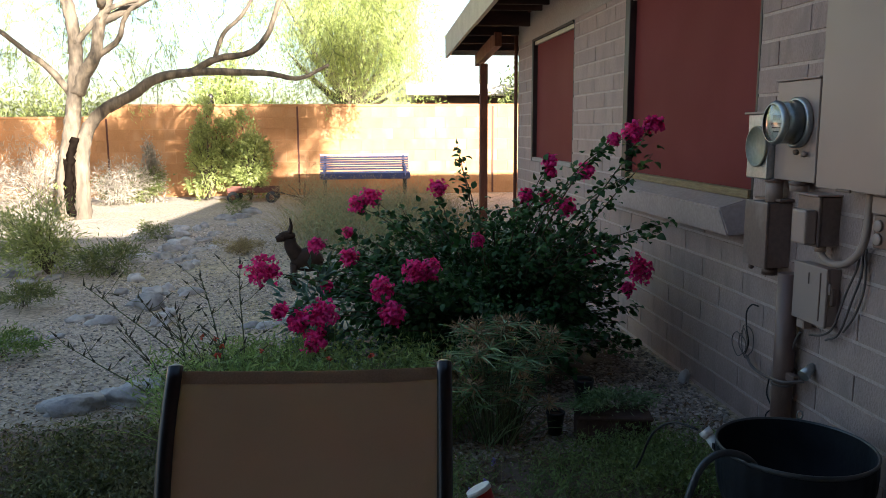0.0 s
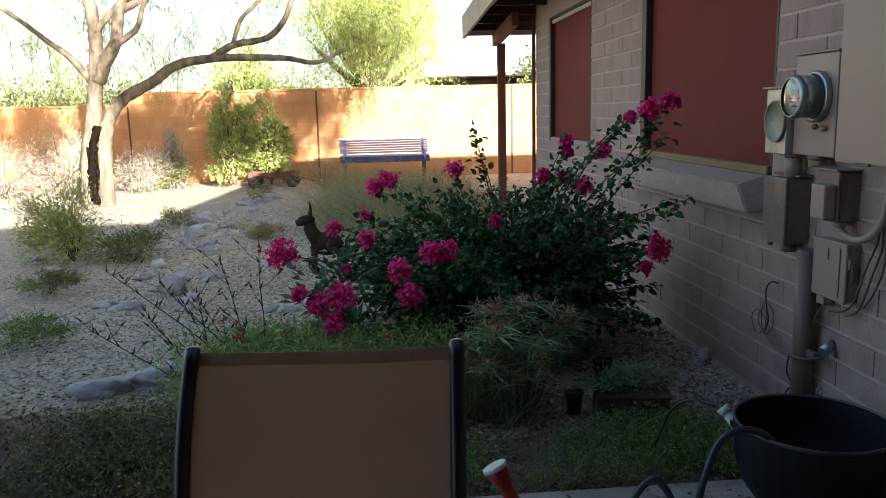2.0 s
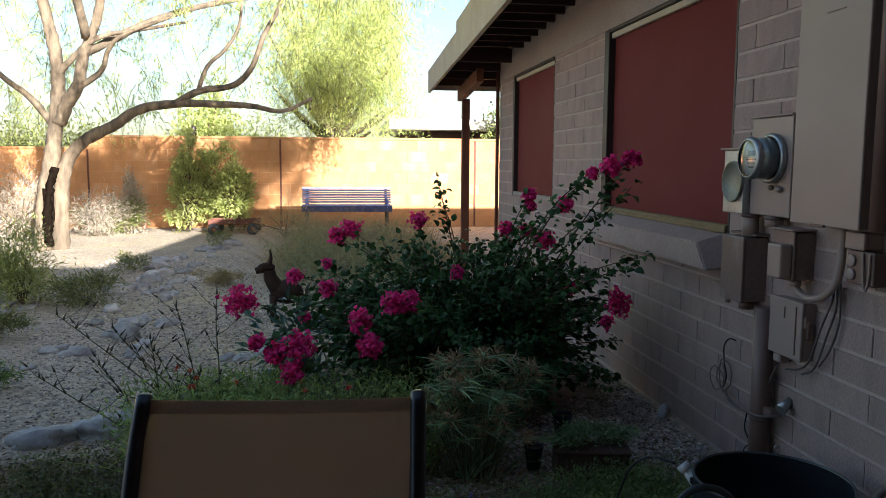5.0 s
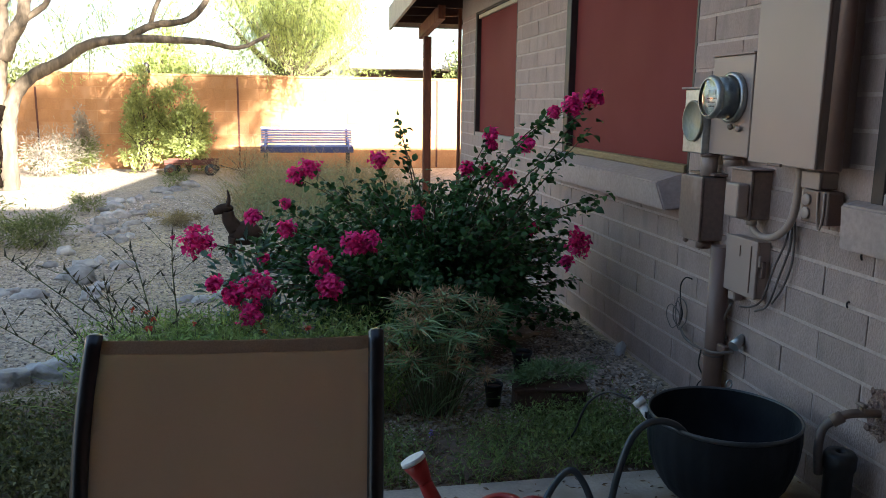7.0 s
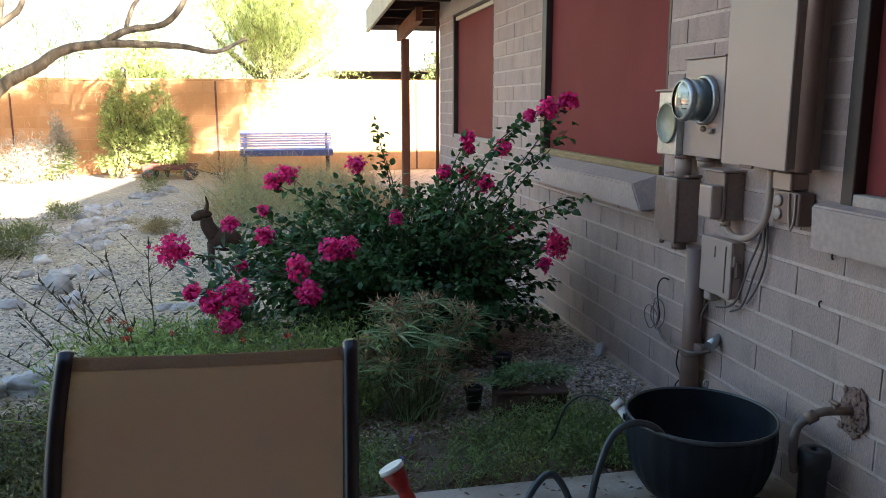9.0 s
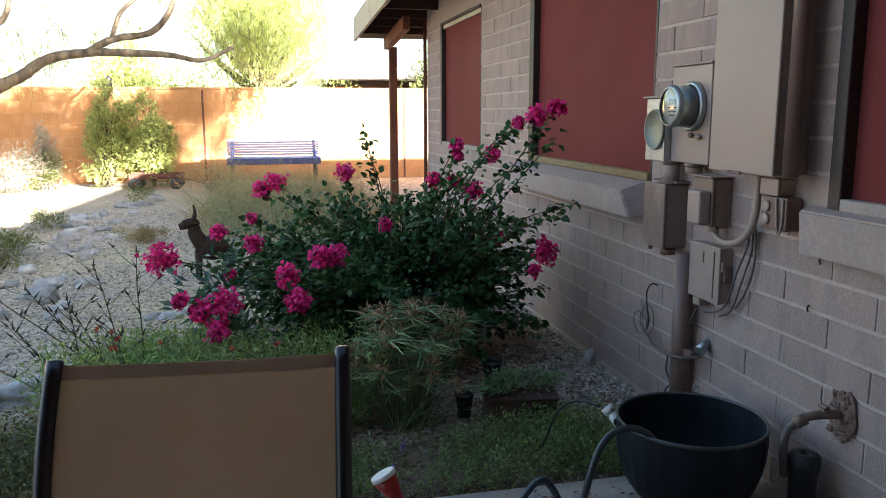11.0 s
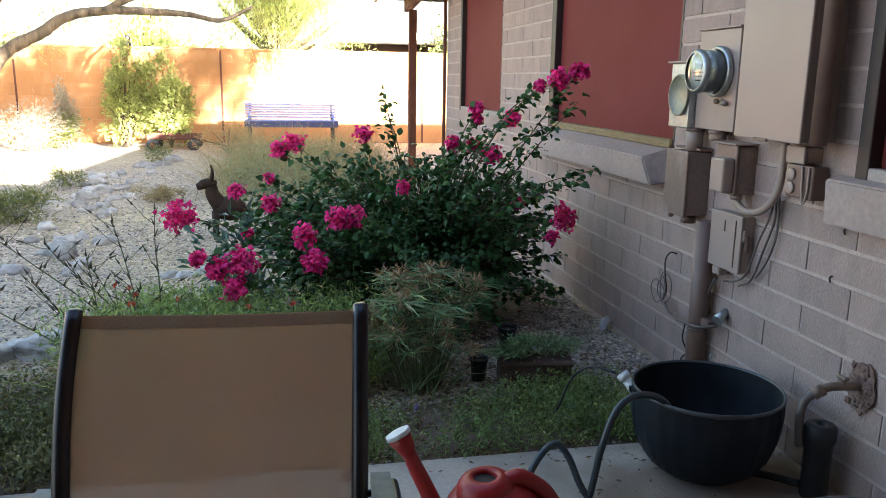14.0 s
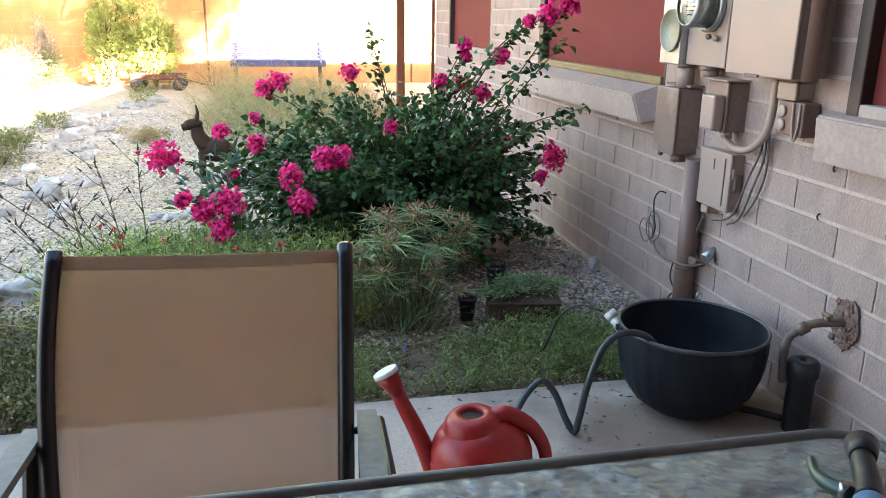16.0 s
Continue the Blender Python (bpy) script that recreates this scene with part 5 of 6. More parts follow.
def build_stalk_weed(x, y, tips, seed):
    """A tall thin seeding weed with side twigs and pods."""
    r = random.Random(seed)
    t = thing("tall_seed_weed", "tall thin seeding weed with brown pods beside the gravel", "weed", (x, y, -0.015), group="tall seeding weeds")
    bm, pods = bmesh.new(), []
    for dx, dy, h in tips:
        line = smooth_path([(0, 0, 0), (dx * 0.35 + r.uniform(-.02, .02), dy * 0.3, h * 0.45), (dx * 0.75, dy * 0.7, h * 0.8), (dx, dy, h)], 6)
        add_tube(bm, line, (0.0042, 0.0018), 5, cap=False)
        for i in range(5, len(line), 2):
            s = r.choice((-1, 1))
            e = line[i] + Vector((s * r.uniform(0.03, 0.09), r.uniform(-0.04, 0.04), r.uniform(0.03, 0.09)))
            add_tube(bm, [line[i], line[i].lerp(e, 0.5) + Vector((0, 0, -0.008)), e], (0.002, 0.0012), 4, cap=False)
            pods.append((e, (e - line[i]).normalized()))
            pods.append((line[i], Vector((s * 0.4, 0, 0.9))))
        pods.append((line[-1], Vector((0, 0, 1))))
    tagged(part("stalk", bm, M_GREENSTEM, t), kind="stuff")
    bm = bmesh.new()
    for p, d in pods:
        n = max(2, r.randint(1, 4))
        add_tube(bm, [p, p + d * 0.014, p + d * 0.034], (0.0055, 0.001), 6)
    tagged(part("pod", bm, M_SEEDSTALK, t, "small dark green pods"), kind="stuff")
    rng = np.random.default_rng(seed)
    n = 60
    k = rng.uniform(0.05, 0.45, (n, 1))
    tip = np.array([tips[i % len(tips)] for i in range(n)])
    v, f = leaves(tip * k * np.array([0.7, 0.7, 1.0]) + rng.normal(0, 0.012, (n, 3)), rng.normal(0, 1, (n, 3)) + np.array([0, 0, .5]), 0.06, 0.011, rng)
    tagged(soup("leaves", v, f, M_WEED, t), kind="stuff")


M_SEEDSTALK = material("dull_pod", (0.07, 0.075, 0.04), (0.11, 0.09, 0.06), 20, 0.7)
build_stalk_weed(-2.15, 2.70, ((-0.18, 0.2, 0.62), (0.0, 0.15, 0.68), (-0.42, 0.1, 0.55), (-0.62, 0.05, 0.62), (-0.3, 0.3, 0.40)), 3)
build_stalk_weed(-2.30, 2.60, ((-0.3, 0.1, 0.42), (-0.55, 0.15, 0.36), (-0.12, 0.2, 0.5), (0.1, 0.1, 0.38)), 4)


def build_shrub(name, label, at, size, count, leaf, mat, seed, category="shrub", stems=14, hollow=0.45, lumpy=0.35):
    """A shrub: stems from one foot and leaves massed in uneven clumps towards the outside."""
    rng = np.random.default_rng(seed)
    r = random.Random(seed)
    t = thing(name, label, category, at)
    sx, sy, h = size
    bm, pts, dirs = bmesh.new(), [], []
    clumps = []
    for _ in range(stems):
        a, rad = r.uniform(0, 2 * math.pi), math.sqrt(r.random())
        z = h * (0.25 + 0.75 * r.random()) * math.sqrt(max(0.05, 1 - 0.75 * rad * rad))
        lobe = 0.78 + 0.75 * noise.noise(Vector((1.7 * math.cos(a), 1.7 * math.sin(a), seed + 2.4 * z / h)))
        e = Vector((sx * rad * math.cos(a) * lobe, sy * rad * math.sin(a) * lobe, z * min(1.1, 0.45 + 0.6 * lobe)))
        add_tube(bm, smooth_path([(0, 0, 0), e * 0.45 + Vector((0, 0, 0.1 * h)), e], 4), (0.010 * h, 0.003 * h), 5, cap=False)
        clumps.append((np.array(e), r.uniform(0.6, 1.2)))
    per = count // stems
    for e, k in clumps:
        q = rng.normal(0, 1, (per, 3)) * np.array([sx * lumpy, sy * lumpy, h * lumpy * 0.55]) * k * 0.8 + e
        q[:, 2] = np.abs(q[:, 2]) + 0.01
        pts.append(q)
        dirs.append(q - np.array([0, 0, h * 0.3]))
    tagged(part("stem", bm, M_STEM, t), kind="stuff")
    v, f = leaves(np.concatenate(pts), unit(np.concatenate(dirs)), leaf[0], leaf[1], rng, spread=0.7)
    tagged(soup("foliage", v, f, mat, t), kind="stuff")
    return t


build_shrub("garden_shrub", "upright olive-green shrub against the garden wall", (-4.22, 13.8, 0), (0.44, 0.30, 1.62), 5200, (0.075, 0.030), M_SUNLEAF, 21, stems=52, lumpy=0.15)
build_shrub("garden_shrub", "broad olive-green shrub leaning over the dry ground", (-3.48, 13.7, 0), (0.56, 0.36, 1.52), 6000, (0.075, 0.030), M_SUNLEAF, 121, stems=60, lumpy=0.15)
build_shrub("garden_shrub", "small shrub with pale dry top by the garden wall", (-5.12, 13.4, 0), (0.24, 0.25, 0.98), 2600, (0.06, 0.022), M_SILVER, 22, stems=16, lumpy=0.28)
build_shrub("garden_shrub", "low dark green shrub at the foot of the wall", (-5.38, 13.3, 0), (0.5, 0.3, 0.55), 3600, (0.06, 0.025), M_BUSHLEAF, 23, stems=14)
build_shrub("garden_shrub", "bushy sunlit yellow-green shrub on the dry ground", (-4.3, 6.45, 0), (0.36, 0.34, 0.66), 6000, (0.05, 0.011), M_SUNLEAF, 24, stems=26, lumpy=0.3)
build_shrub("garden_shrub", "low grey-green shrub beside the stones", (-3.76, 6.4, 0), (0.30, 0.26, 0.30), 2600, (0.045, 0.009), M_BUSHLEAF, 25, stems=16)
build_shrub("garden_shrub", "small pale weed clump on the gravel", (-4.0, 5.15, 0), (0.22, 0.18, 0.17), 1700, (0.035, 0.008), M_BUSHLEAF, 26, stems=12)
build_shrub("garden_shrub", "small green weed clump on the gravel", (-3.6, 3.85, 0), (0.22, 0.18, 0.13), 1500, (0.03, 0.008), M_WEED, 27, stems=12)
build_shrub("garden_shrub", "straw-coloured clump on the gravel path", (-2.83, 7.45, 0), (0.18, 0.16, 0.17), 1500, (0.05, 0.006), M_WEEDDRY, 28, stems=12)
build_shrub("garden_shrub", "small green weed beside the stones", (-3.9, 8.6, 0), (0.2, 0.2, 0.22), 900, (0.04, 0.01), M_BUSHLEAF, 29, stems=10)
build_shrub("garden_shrub", "small grey weed growing between stones", (-3.3, 11.1, 0), (0.2, 0.15, 0.3), 700, (0.05, 0.01), M_BUSHLEAF, 30, stems=10)
build_shrub("dry_shrub", "dry twiggy brown shrub beside the bench", (-2.45, 12.3, 0), (0.45, 0.4, 0.6), 2600, (0.07, 0.006), M_WEEDDRY, 31, stems=26)
for i, (x, y, s) in enumerate(((-6.6, 12.6, 0.95), (-7.5, 12.4, 1.1), (-5.6, 13.0, 0.75), (-7.0, 13.4, 1.1))):
    build_shrub("dry_shrub", "pale dry brush in full sun beside the tree", (x, y, 0), (0.6 * s, 0.5 * s, 0.95 * s), 3200, (0.09, 0.010), M_SILVER, 40 + i, stems=26)
build_shrub("trough_herb", "grey-green herb spilling over the trough", (-0.625, 2.37, 0.105), (0.17, 0.085, 0.085), 2000, (0.022, 0.006), M_SEDGE, 33, "herb", stems=22)


def build_tree():
    """The leaning yard tree: two trunks from one foot, long arching limbs and hanging feathery foliage, plus unseen
    sprays that shade the wall.
    """
    rng = np.random.default_rng(9)
    r = random.Random(9)
    foot = Vector((-5.60, 11.0, 0.0))
    t = thing("yard_tree", "old leaning tree with pale bark and feathery green foliage", "tree", foot)
    limbs = (
        ([(-5.70, 11.0, -0.05), (-5.69, 11.0, 0.35), (-5.66, 11.0, 0.75), (-5.57, 11.0, 1.15), (-5.49, 11.0, 1.63), (-5.43, 11.0, 2.09), (-5.42, 11.0, 2.45), (-5.46, 11.0, 2.85), (-5.52, 10.95, 3.2), (-5.6, 10.8, 3.9)], (0.125, 0.07)),
        ([(-5.48, 11.0, -0.05), (-5.47, 11.0, 0.45), (-5.43, 11.0, 0.88), (-5.34, 11.0, 1.24), (-5.09, 11.0, 1.52), (-4.68, 11.0, 1.74), (-4.36, 11.0, 1.95), (-3.85, 11.0, 2.04), (-3.23, 11.0, 2.04), (-2.81, 11.0, 2.02), (-2.38, 11.0, 1.96), (-1.96, 11.0, 2.15)], (0.118, 0.022)),
        ([(-3.88, 11.0, 2.03), (-3.54, 11.0, 2.22), (-3.07, 11.0, 2.31), (-2.80, 11.0, 2.58), (-2.63, 10.95, 3.0), (-2.44, 10.9, 3.32), (-2.2, 10.6, 3.8)], (0.052, 0.026)),
        ([(-3.56, 11.0, 2.21), (-3.42, 11.0, 2.56), (-3.16, 10.95, 2.8), (-2.97, 10.9, 3.09), (-2.9, 10.8, 3.4)], (0.032, 0.018)),
        ([(-5.44, 11.0, 1.74), (-5.31, 10.97, 2.02), (-5.15, 10.95, 2.25), (-5.06, 10.95, 2.66), (-4.86, 10.9, 3.12), (-4.7, 10.7, 3.6)], (0.105, 0.05)),
        ([(-5.40, 10.97, 2.42), (-5.28, 10.95, 2.55), (-4.98, 10.9, 2.82), (-4.68, 10.85, 2.95), (-4.37, 10.8, 2.99), (-3.6, 10.6, 3.1)], (0.05, 0.018)),
        ([(-5.51, 11.0, 1.72), (-5.75, 10.95, 2.06), (-6.03, 10.9, 2.3), (-6.35, 10.9, 2.57), (-6.9, 10.8, 3.0)], (0.052, 0.025)),
        ([(-5.18, 10.95, 2.2), (-4.84, 10.95, 2.46), (-4.71, 10.9, 2.75), (-4.48, 10.8, 2.94), (-3.7, 10.6, 3.2)], (0.045, 0.018)),
        ([(-5.05, 10.95, 2.7), (-4.0, 11.3, 3.3), (-2.8, 11.8, 3.7), (-1.4, 12.2, 3.9)], (0.06, 0.02)),
        # an unseen limb, added to carry the shading sprays
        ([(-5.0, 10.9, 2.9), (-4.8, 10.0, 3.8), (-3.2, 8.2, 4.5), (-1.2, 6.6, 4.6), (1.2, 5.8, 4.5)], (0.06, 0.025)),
    )
    for i, (pts, rad) in enumerate(limbs):
        line = smooth_path([Vector(p) - foot for p in pts], 7)
        part("trunk" if i < 2 else "limb", add_tube(bmesh.new(), line, rad, 14, wobble=0.24, seed=i), M_BARK, t)
    # a solid lump, coloured black to stand for the shaded cavity
    hollow = bmesh.new()
    add_tube(hollow, smooth_path([Vector(p) - foot for p in ((-5.50, 10.93, 1.14), (-5.555, 10.90, 0.88), (-5.60, 10.885, 0.60), (-5.61, 10.885, 0.35), (-5.59, 10.90, 0.05))], 6), 0.055, 10, wobble=0.9, seed=4)
    add_lump(hollow, Vector((-5.60, 10.90, 0.62)) - foot, (0.075, 0.03, 0.34), 3, 0.7, 3)
    part("hollow", hollow, M_HOLLOW, t, "black lump coloured as the shade in the hollow between the trunks")
    # hanging sprays: fine twigs with rows of tiny leaflets
    anchors = []
    def sprays(n, box, length, clumps=0):
        cores = [[r.uniform(*b) for b in box] for _ in range(clumps)]
        for _ in range(n):
            x, y, z = (r.uniform(*b) for b in box)
            if clumps:
                x, y, z = (c + r.gauss(0, 0.16) for c in r.choice(cores))
            # a gap in the shading sprays keeps the trunk sunlit
            if y < 7.2 and -4.0 < x < -3.1:
                continue
            anchors.append((Vector((x, y, z)) - foot, r.uniform(0.6, 1.1) * length))
    sprays(210, ((-7.8, -4.3), (11.3, 12.8), (2.0, 3.8)), 0.5)
    sprays(80, ((-4.5, -2.4), (11.2, 12.4), (2.4, 3.8)), 0.45)
    sprays(260, ((-2.35, -0.7), (11.6, 13.0), (2.3, 3.9)), 0.7)
    # unseen sprays above the view, added only to dapple the garden wall
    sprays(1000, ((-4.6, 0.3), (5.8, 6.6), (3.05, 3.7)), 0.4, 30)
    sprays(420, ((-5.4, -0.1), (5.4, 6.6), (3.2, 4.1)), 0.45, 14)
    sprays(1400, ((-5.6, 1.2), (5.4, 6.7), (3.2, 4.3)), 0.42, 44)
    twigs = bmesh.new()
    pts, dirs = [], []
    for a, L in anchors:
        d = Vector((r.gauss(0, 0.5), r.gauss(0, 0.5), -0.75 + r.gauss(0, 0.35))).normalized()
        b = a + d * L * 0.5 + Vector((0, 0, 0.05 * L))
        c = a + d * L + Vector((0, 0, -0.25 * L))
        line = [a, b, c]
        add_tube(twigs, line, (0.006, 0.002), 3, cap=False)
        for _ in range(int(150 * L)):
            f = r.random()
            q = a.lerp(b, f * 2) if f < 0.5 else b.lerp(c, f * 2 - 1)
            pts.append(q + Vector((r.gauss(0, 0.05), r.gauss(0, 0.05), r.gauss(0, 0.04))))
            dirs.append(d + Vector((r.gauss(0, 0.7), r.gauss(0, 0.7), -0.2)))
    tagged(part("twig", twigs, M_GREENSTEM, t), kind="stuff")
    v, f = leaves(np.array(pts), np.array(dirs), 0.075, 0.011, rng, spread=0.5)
    tagged(soup("crown", v, f, M_TREELEAF, t, "feathery yellow-green hanging foliage, with unseen sprays added to shade the garden wall"), kind="stuff")


build_shrub("blue_shrub", "blue-green leafy plant beside the flowering shrub", (-1.84, 3.2, 0), (0.16, 0.13, 0.58), 360, (0.085, 0.026), M_BLUELEAF, 35, stems=12)


def soil_bed(cx, cy, rx, ry, seed, label):
    """A low, ragged-edged bed of dark earth on the gravel."""
    rings, sides = 7, 44
    verts = [(cx, cy, ground_height(cx, cy) + 0.012)]
    for k in range(1, rings + 1):
        for j in range(sides):
            a = 2 * math.pi * j / sides
            q = k / rings * (1 + (0.22 * noise.noise(Vector((math.cos(a) * 2.2, math.sin(a) * 2.2, seed))) + 0.10 * noise.noise(Vector((math.cos(a) * 7, math.sin(a) * 7, seed)))))
            x, y = min(-0.012, cx + rx * q * math.cos(a)), max(1.77, cy + ry * q * math.sin(a))
            verts.append((x, y, ground_height(x, y) + 0.012 * (1 - (k / rings) ** 3) + 0.006 * noise.noise(Vector((x * 9, y * 9, 1.0))) * (1 - k / rings) - (0.004 if k == rings else 0)))
    faces = [(0, 1 + j, 1 + (j + 1) % sides) for j in range(sides)]
    for k in range(rings - 1):
        o = 1 + k * sides
        faces += [(o + j, o + sides + j, o + sides + (j + 1) % sides, o + (j + 1) % sides) for j in range(sides)]
    tagged(soup("soil_bed", verts, faces, M_SOIL), label, "soil", "", "structure")


M_SOIL = material("dark_soil", (0.18, 0.12, 0.085), (0.11, 0.072, 0.052), 7, 0.95, bump=1.0, fine=55, c3=(0.19, 0.135, 0.10), wear=4)
soil_bed(-1.0, 3.65, 0.95, 0.8, 3.0, "dark brown earth under the flowering shrub")
soil_bed(-0.75, 2.02, 0.62, 0.30, 5.0, "damp dark earth along the slab edge")
soil_bed(-2.45, 2.25, 1.25, 0.58, 8.0, "dark weedy earth beside the patio")


def build_litter():
    """Dry leaves, twigs and straw lying over the dark soil by the slab."""
    rng = np.random.default_rng(77)
    n = 8000
    p = np.stack([rng.uniform(-3.4, -0.1, n), 1.78 + np.abs(rng.normal(0, 0.55, n)), np.zeros(n)], 1)
    for q in p:
        q[2] = ground_height(q[0], q[1]) + 0.004
    flat = rng.normal(0, 1, (n, 3)) * np.array([1, 1, 0.12])
    v, f = leaves(p, flat, 0.034, 0.012, rng, spread=0.12)
    tagged(soup("leaf_litter", v, f, M_LITTER), "brown dead leaves and straw scattered on the soil", "leaf litter", "", "stuff")


M_LITTER = material("dead_leaf", (0.16, 0.10, 0.06), (0.28, 0.19, 0.115), 6, 0.9, island=0.6)
build_litter()
def build_slab_litter():
    """A few dead leaves and twigs blown on to the slab round the pot."""
    rng = np.random.default_rng(31)
    n = 90
    p = np.stack([-0.55 + rng.normal(0, 0.30, n), 1.74 - np.abs(rng.normal(0, 0.24, n)), np.full(n, 0.006)], 1)
    v, f = leaves(p, rng.normal(0, 1, (n, 3)) * np.array([1, 1, 0.1]), 0.022, 0.007, rng, spread=0.05)
    tagged(soup("leaf_litter", v, f, M_LITTER), "dry leaves and twigs strewn on the patio slab", "leaf litter", "", "stuff")


build_slab_litter()
for x, y in ((-1.18, 2.02), (-1.24, 1.86), (-1.30, 1.80)):
    fl = thing("purple_flower", "tiny purple wildflower at the slab edge", "flower", (x, y, -0.015), group="purple wildflowers")
    part("stalk", add_tube(bmesh.new(), [(0, 0, 0), (0.005, 0, 0.05), (0.0, 0.0, 0.085)], 0.0015, 5), M_GREENSTEM, fl)
    v, f = leaves(np.tile([0.0, 0.0, 0.085], (14, 1)), unit(np.random.default_rng(5).normal(0, 1, (14, 3))), 0.016, 0.011, np.random.default_rng(6))
    soup("petals", v, f, M_PURPLE, fl)
for k in range(9):
    rng = random.Random(600 + k)
    x, y, h = rng.uniform(-2.35, -1.55), rng.uniform(2.35, 2.75), rng.uniform(0.30, 0.42)
    fl = thing("red_flower", "tiny orange-red wildflower among the green weeds", "flower", (x, y, -0.015), group="red wildflowers")
    part("stalk", add_tube(bmesh.new(), [(0, 0, 0), (0.008, 0, 0.5 * h), (0.0, 0.0, h)], 0.0015, 5), M_GREENSTEM, fl)
    v, f = leaves(np.tile([0.0, 0.0, h], (12, 1)), unit(np.random.default_rng(k).normal(0, 1, (12, 3))), 0.015, 0.011, np.random.default_rng(k + 40))
    soup("petals", v, f, M_REDPETAL, fl)
build_tree()


def build_far_tree(at, size, count, leaf, seed, label, mat=None):
    rng = np.random.default_rng(seed)
    r = random.Random(seed)
    t = thing("background_tree", label, "tree", at)
    w, h = size
    part("trunk", add_tube(bmesh.new(), smooth_path([(0, 0, -0.05), (0.1, 0, h * 0.3), (0.0, 0, h * 0.75)]), (0.05 * h, 0.015 * h), 8), M_BARK, t)
    pts, dirs, limbs = [], [], bmesh.new()
    for _ in range(46):
        a, rad = r.uniform(0, 2 * math.pi), math.sqrt(r.random())
        e = Vector((w * rad * math.cos(a), w * rad * math.sin(a), h * (0.32 + 0.68 * r.random() * math.sqrt(max(0.05, 1 - 0.7 * rad * rad)))))
        add_tube(limbs, smooth_path([(0, 0, h * 0.3), e * 0.55 + Vector((0, 0, 0.12 * h)), e], 3), (0.015 * h, 0.004 * h), 4, cap=False)
        n = count // 46
        q = rng.normal(0, 1, (n, 3)) * np.array([0.22 * w, 0.22 * w, 0.13 * h]) + np.array(e)
        pts.append(q)
        dirs.append(np.tile([0, 0, -0.6], (n, 1)) + rng.normal(0, 0.5, (n, 3)))
    tagged(part("limb", limbs, M_STEM, t), kind="stuff")
    v, f = leaves(np.concatenate(pts), np.concatenate(dirs), leaf[0], leaf[1], rng)
    tagged(soup("crown", v, f, mat or M_TREELEAF, t), kind="stuff")


build_far_tree((-1.65, 17.2, 0), (1.65, 5.6), 32000, (0.11, 0.018), 51, "broad light green tree behind the garden wall")
build_far_tree((-4.6, 18.5, 0), (0.7, 2.9), 5000, (0.14, 0.04), 52, "small yellow-green tree behind the garden wall")
build_far_tree((-3.9, 18.0, 0), (1.2, 2.15), 6000, (0.10, 0.03), 53, "low yellow-green bush behind the garden wall")
build_far_tree((-7.1, 17.5, 0), (0.8, 2.0), 3600, (0.13, 0.04), 54, "low green bush behind the garden wall", M_BUSHLEAF)
build_far_tree((3.5, 19.5, 0), (1.3, 2.9), 7000, (0.14, 0.05), 55, "dark green tree behind the porch", M_BUSHLEAF)
build_far_tree((-9.5, 19.0, 0), (1.3, 2.1), 4000, (0.16, 0.05), 56, "green trees beyond the lower garden wall", M_BUSHLEAF)


# ---- loose gravel, wall blocks ----
def build_gravel():
    """Small loose stones over the nearer yard."""
    rng = np.random.default_rng(3)
    shapes = []
    for k in range(6):
        bm = add_lump(bmesh.new(), (0, 0, 0), (1.0, 0.8, 0.55), 200 + k, 0.4, 1)
        bm.verts.ensure_lookup_table()
        shapes.append((np.array([v.co[:] for v in bm.verts]), [[v.index for v in f.verts] for f in bm.faces]))
        bm.free()
    verts, faces = [], []
    spots = [(-1.0, -0.03, 2.25, 4.6, 11000, 0.0085), (-1.6, -0.05, 1.80, 4.2, 6000, 0.0075), (-3.8, -1.2, 2.9, 6.0, 9000, 0.0075), (-4.5, -1.6, 5.5, 10.0, 4200, 0.010)]
    for x0, x1, y0, y1, n, s in spots:
        for i in range(n):
            x, y = rng.uniform(x0, x1), rng.uniform(y0, y1)
            v, f = shapes[rng.integers(6)]
            a, k = rng.uniform(0, 6.28), s * rng.uniform(0.5, 1.5)
            c, sn = math.cos(a) * k, math.sin(a) * k
            o = len(verts)
            g = ground_height(x, y) + k * 0.25
            verts += [(x + p[0] * c - p[1] * sn, y + p[0] * sn + p[1] * c, g + p[2] * k) for p in v]
            faces += [[o + q for q in w] for w in f]
    tagged(soup("gravel", verts, faces, M_PEBBLE), "loose tan and grey gravel over bare earth", "gravel", "", "stuff")


build_gravel()


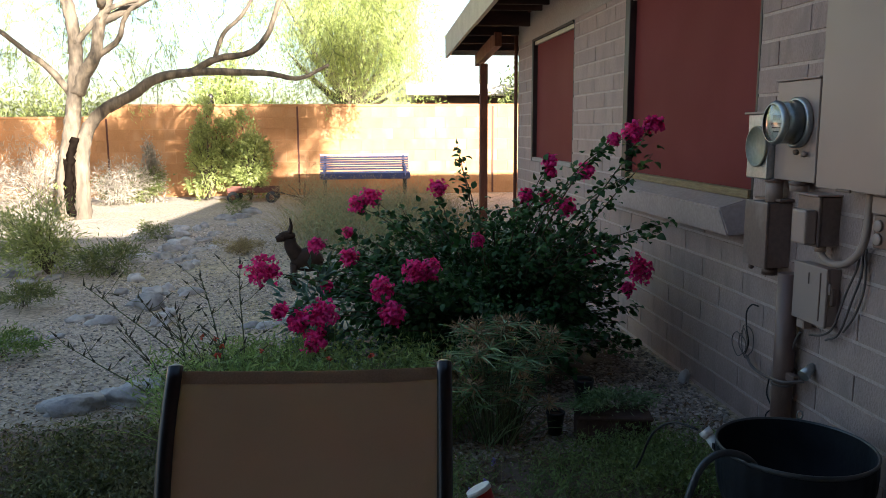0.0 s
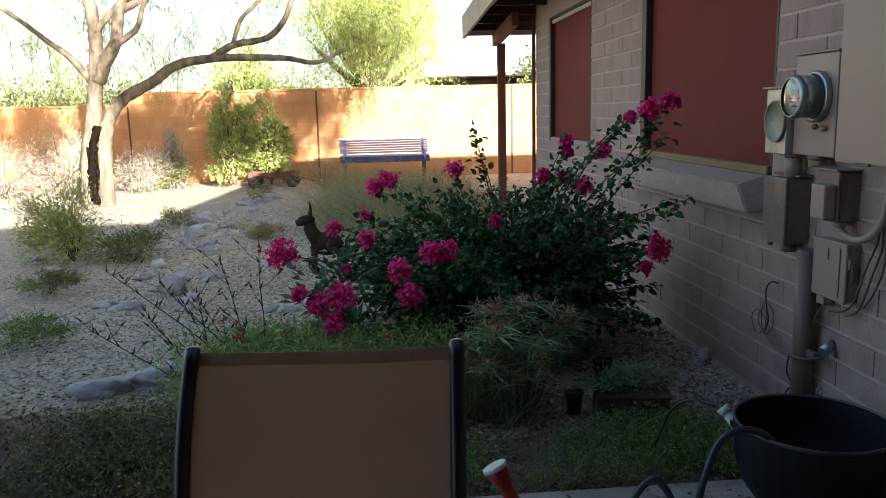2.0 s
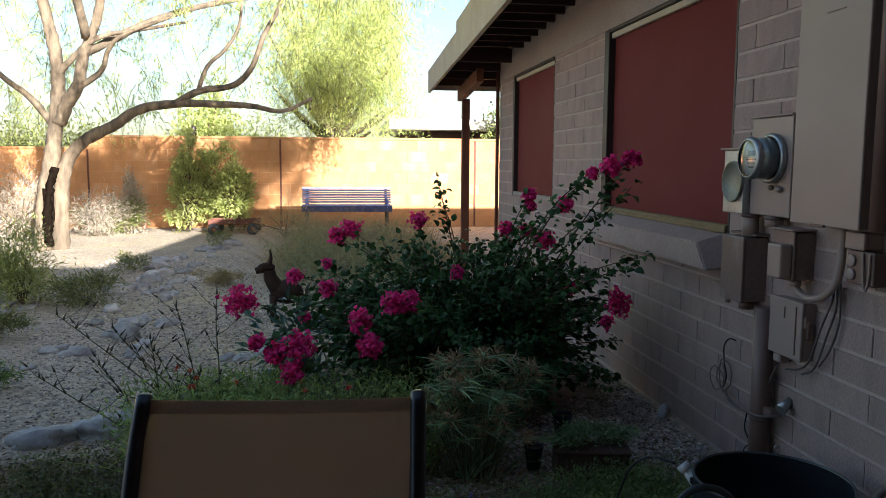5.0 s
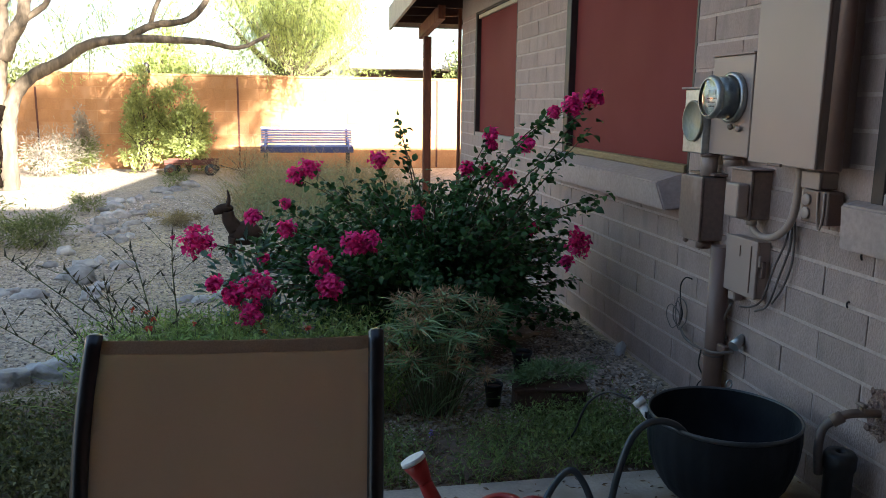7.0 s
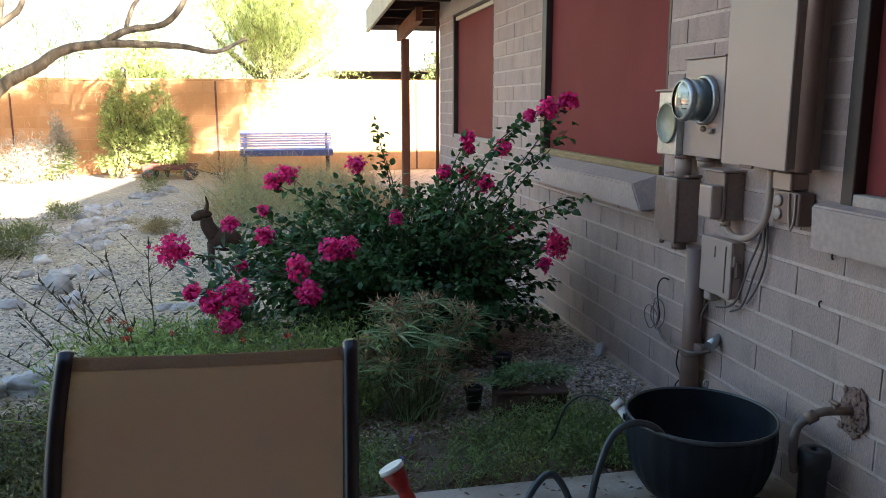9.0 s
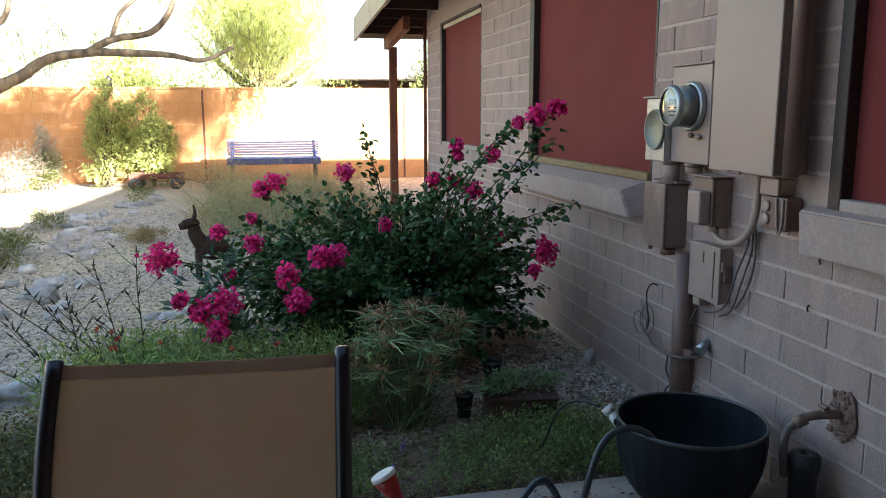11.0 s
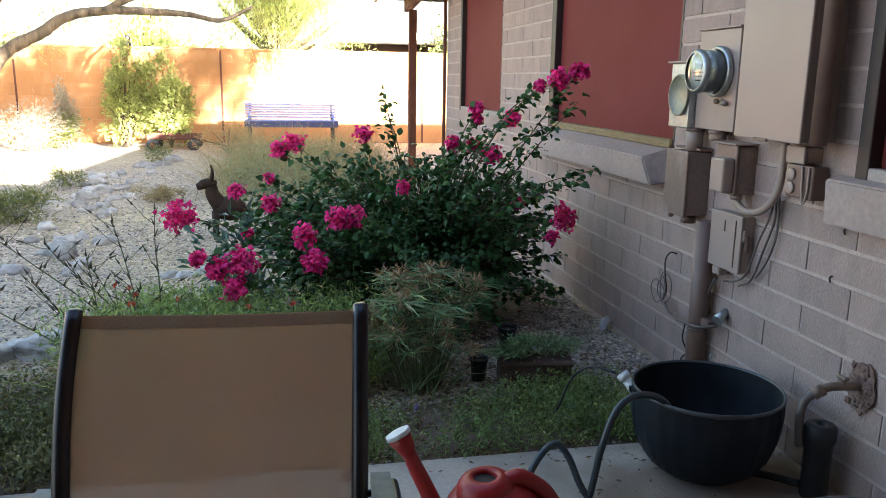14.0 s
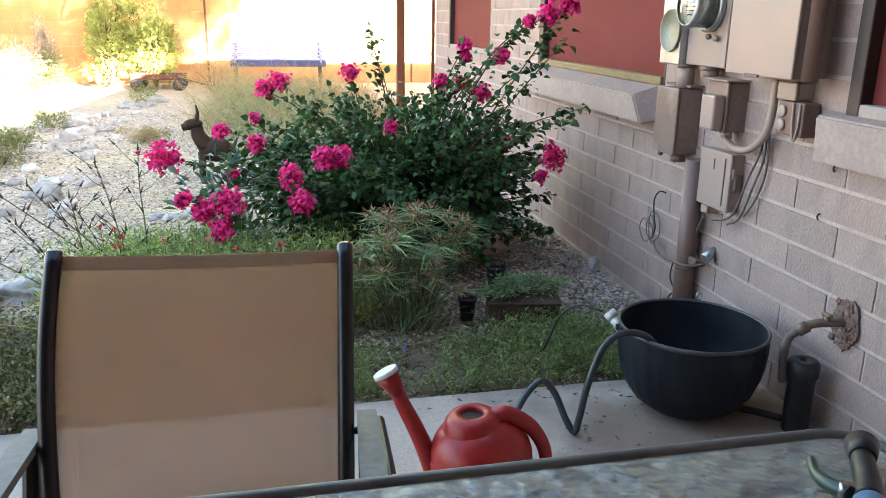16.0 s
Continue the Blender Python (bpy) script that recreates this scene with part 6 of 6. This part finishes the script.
def build_blocks():
    """The slump blocks of the house wall, each proud of the mortar."""
    length, gap, bed = 0.390, 0.006, 0.0095
    r = random.Random(2)
    meshes = []
    for k in range(5):
        bm = boxed(0.0, 0.014, 0.0, 1.0, 0.0, C - bed)
        for v in bm.verts:
            if v.co.x < 0.007:
                v.co.x += r.uniform(-0.0012, 0.0012)
                v.co.z += (0.0022 if v.co.z < 0.05 else -0.0022)
                v.co.y += 0.006 if v.co.y < 0.5 else -0.006
        me = bpy.data.meshes.new("block")
        bm.to_mesh(me)
        bm.free()
        me.materials.append(M_BLOCK)
        meshes.append(me)
    holes = list(OPEN.values())
    for k in range(20):
        z0, z1 = k * C, (k + 1) * C
        y = 1.39 + (0.0 if k % 2 else 0.207) - 2 * length
        while y < WALL_END:
            spans = [(max(y, 0.6), min(y + length, WALL_END))]
            for a, b, lo, hi in holes:
                if z1 > lo + 0.02 and z0 < hi - 0.02:
                    cut = []
                    for s0, s1 in spans:
                        if s1 <= a or s0 >= b:
                            cut.append((s0, s1))
                        else:
                            cut += [q for q in ((s0, a), (b, s1)) if q[1] - q[0] > 0.02]
                    spans = cut
            for s0, s1 in spans:
                if s1 - s0 > 0.02:
                    ob = new("block", r.choice(meshes))
                    ob.parent = wall
                    ob.location = (-0.001 + r.uniform(-0.0012, 0.0012), s0 + gap / 2, z0 + bed / 2)
                    ob.scale = (1, s1 - s0 - gap, 1)
            y += length


build_blocks()


def build_yard_wall_blocks():
    """Large blocks of the sunlit garden wall, with thin recessed joints."""
    gap, bl, bh = 0.008, 0.406, 0.2075
    r = random.Random(6)
    bm = boxed(0.0, 1.0, -0.004, 0.004, 0.0, bh - gap)
    for v in bm.verts:
        if v.co.y < 0:
            v.co.x += 0.006 if v.co.x < 0.5 else -0.006
            v.co.z += 0.002 if v.co.z < 0.1 else -0.002
    me = bpy.data.meshes.new("block")
    bm.to_mesh(me)
    bm.free()
    me.materials.append(M_BACKWALL)
    for name, x0, x1, face, rows in (("wall_north_1", -6.15, 1.9, 14.6, 8), ("wall_north_2", -9.4, -6.17, 14.62, 6)):
        for k in range(rows):
            x = x0 - (0.0 if k % 2 else bl / 2)
            while x < x1:
                a, b = max(x, x0), min(x + bl, x1)
                if b - a > 0.03:
                    ob = new("block", me)
                    ob.parent = bpy.data.objects[name]
                    ob.location = (a + gap / 2, face - 0.001 + r.uniform(-0.001, 0.001), k * bh + gap / 2)
                    ob.scale = (b - a - gap, 1, 1)
                x += bl


build_yard_wall_blocks()
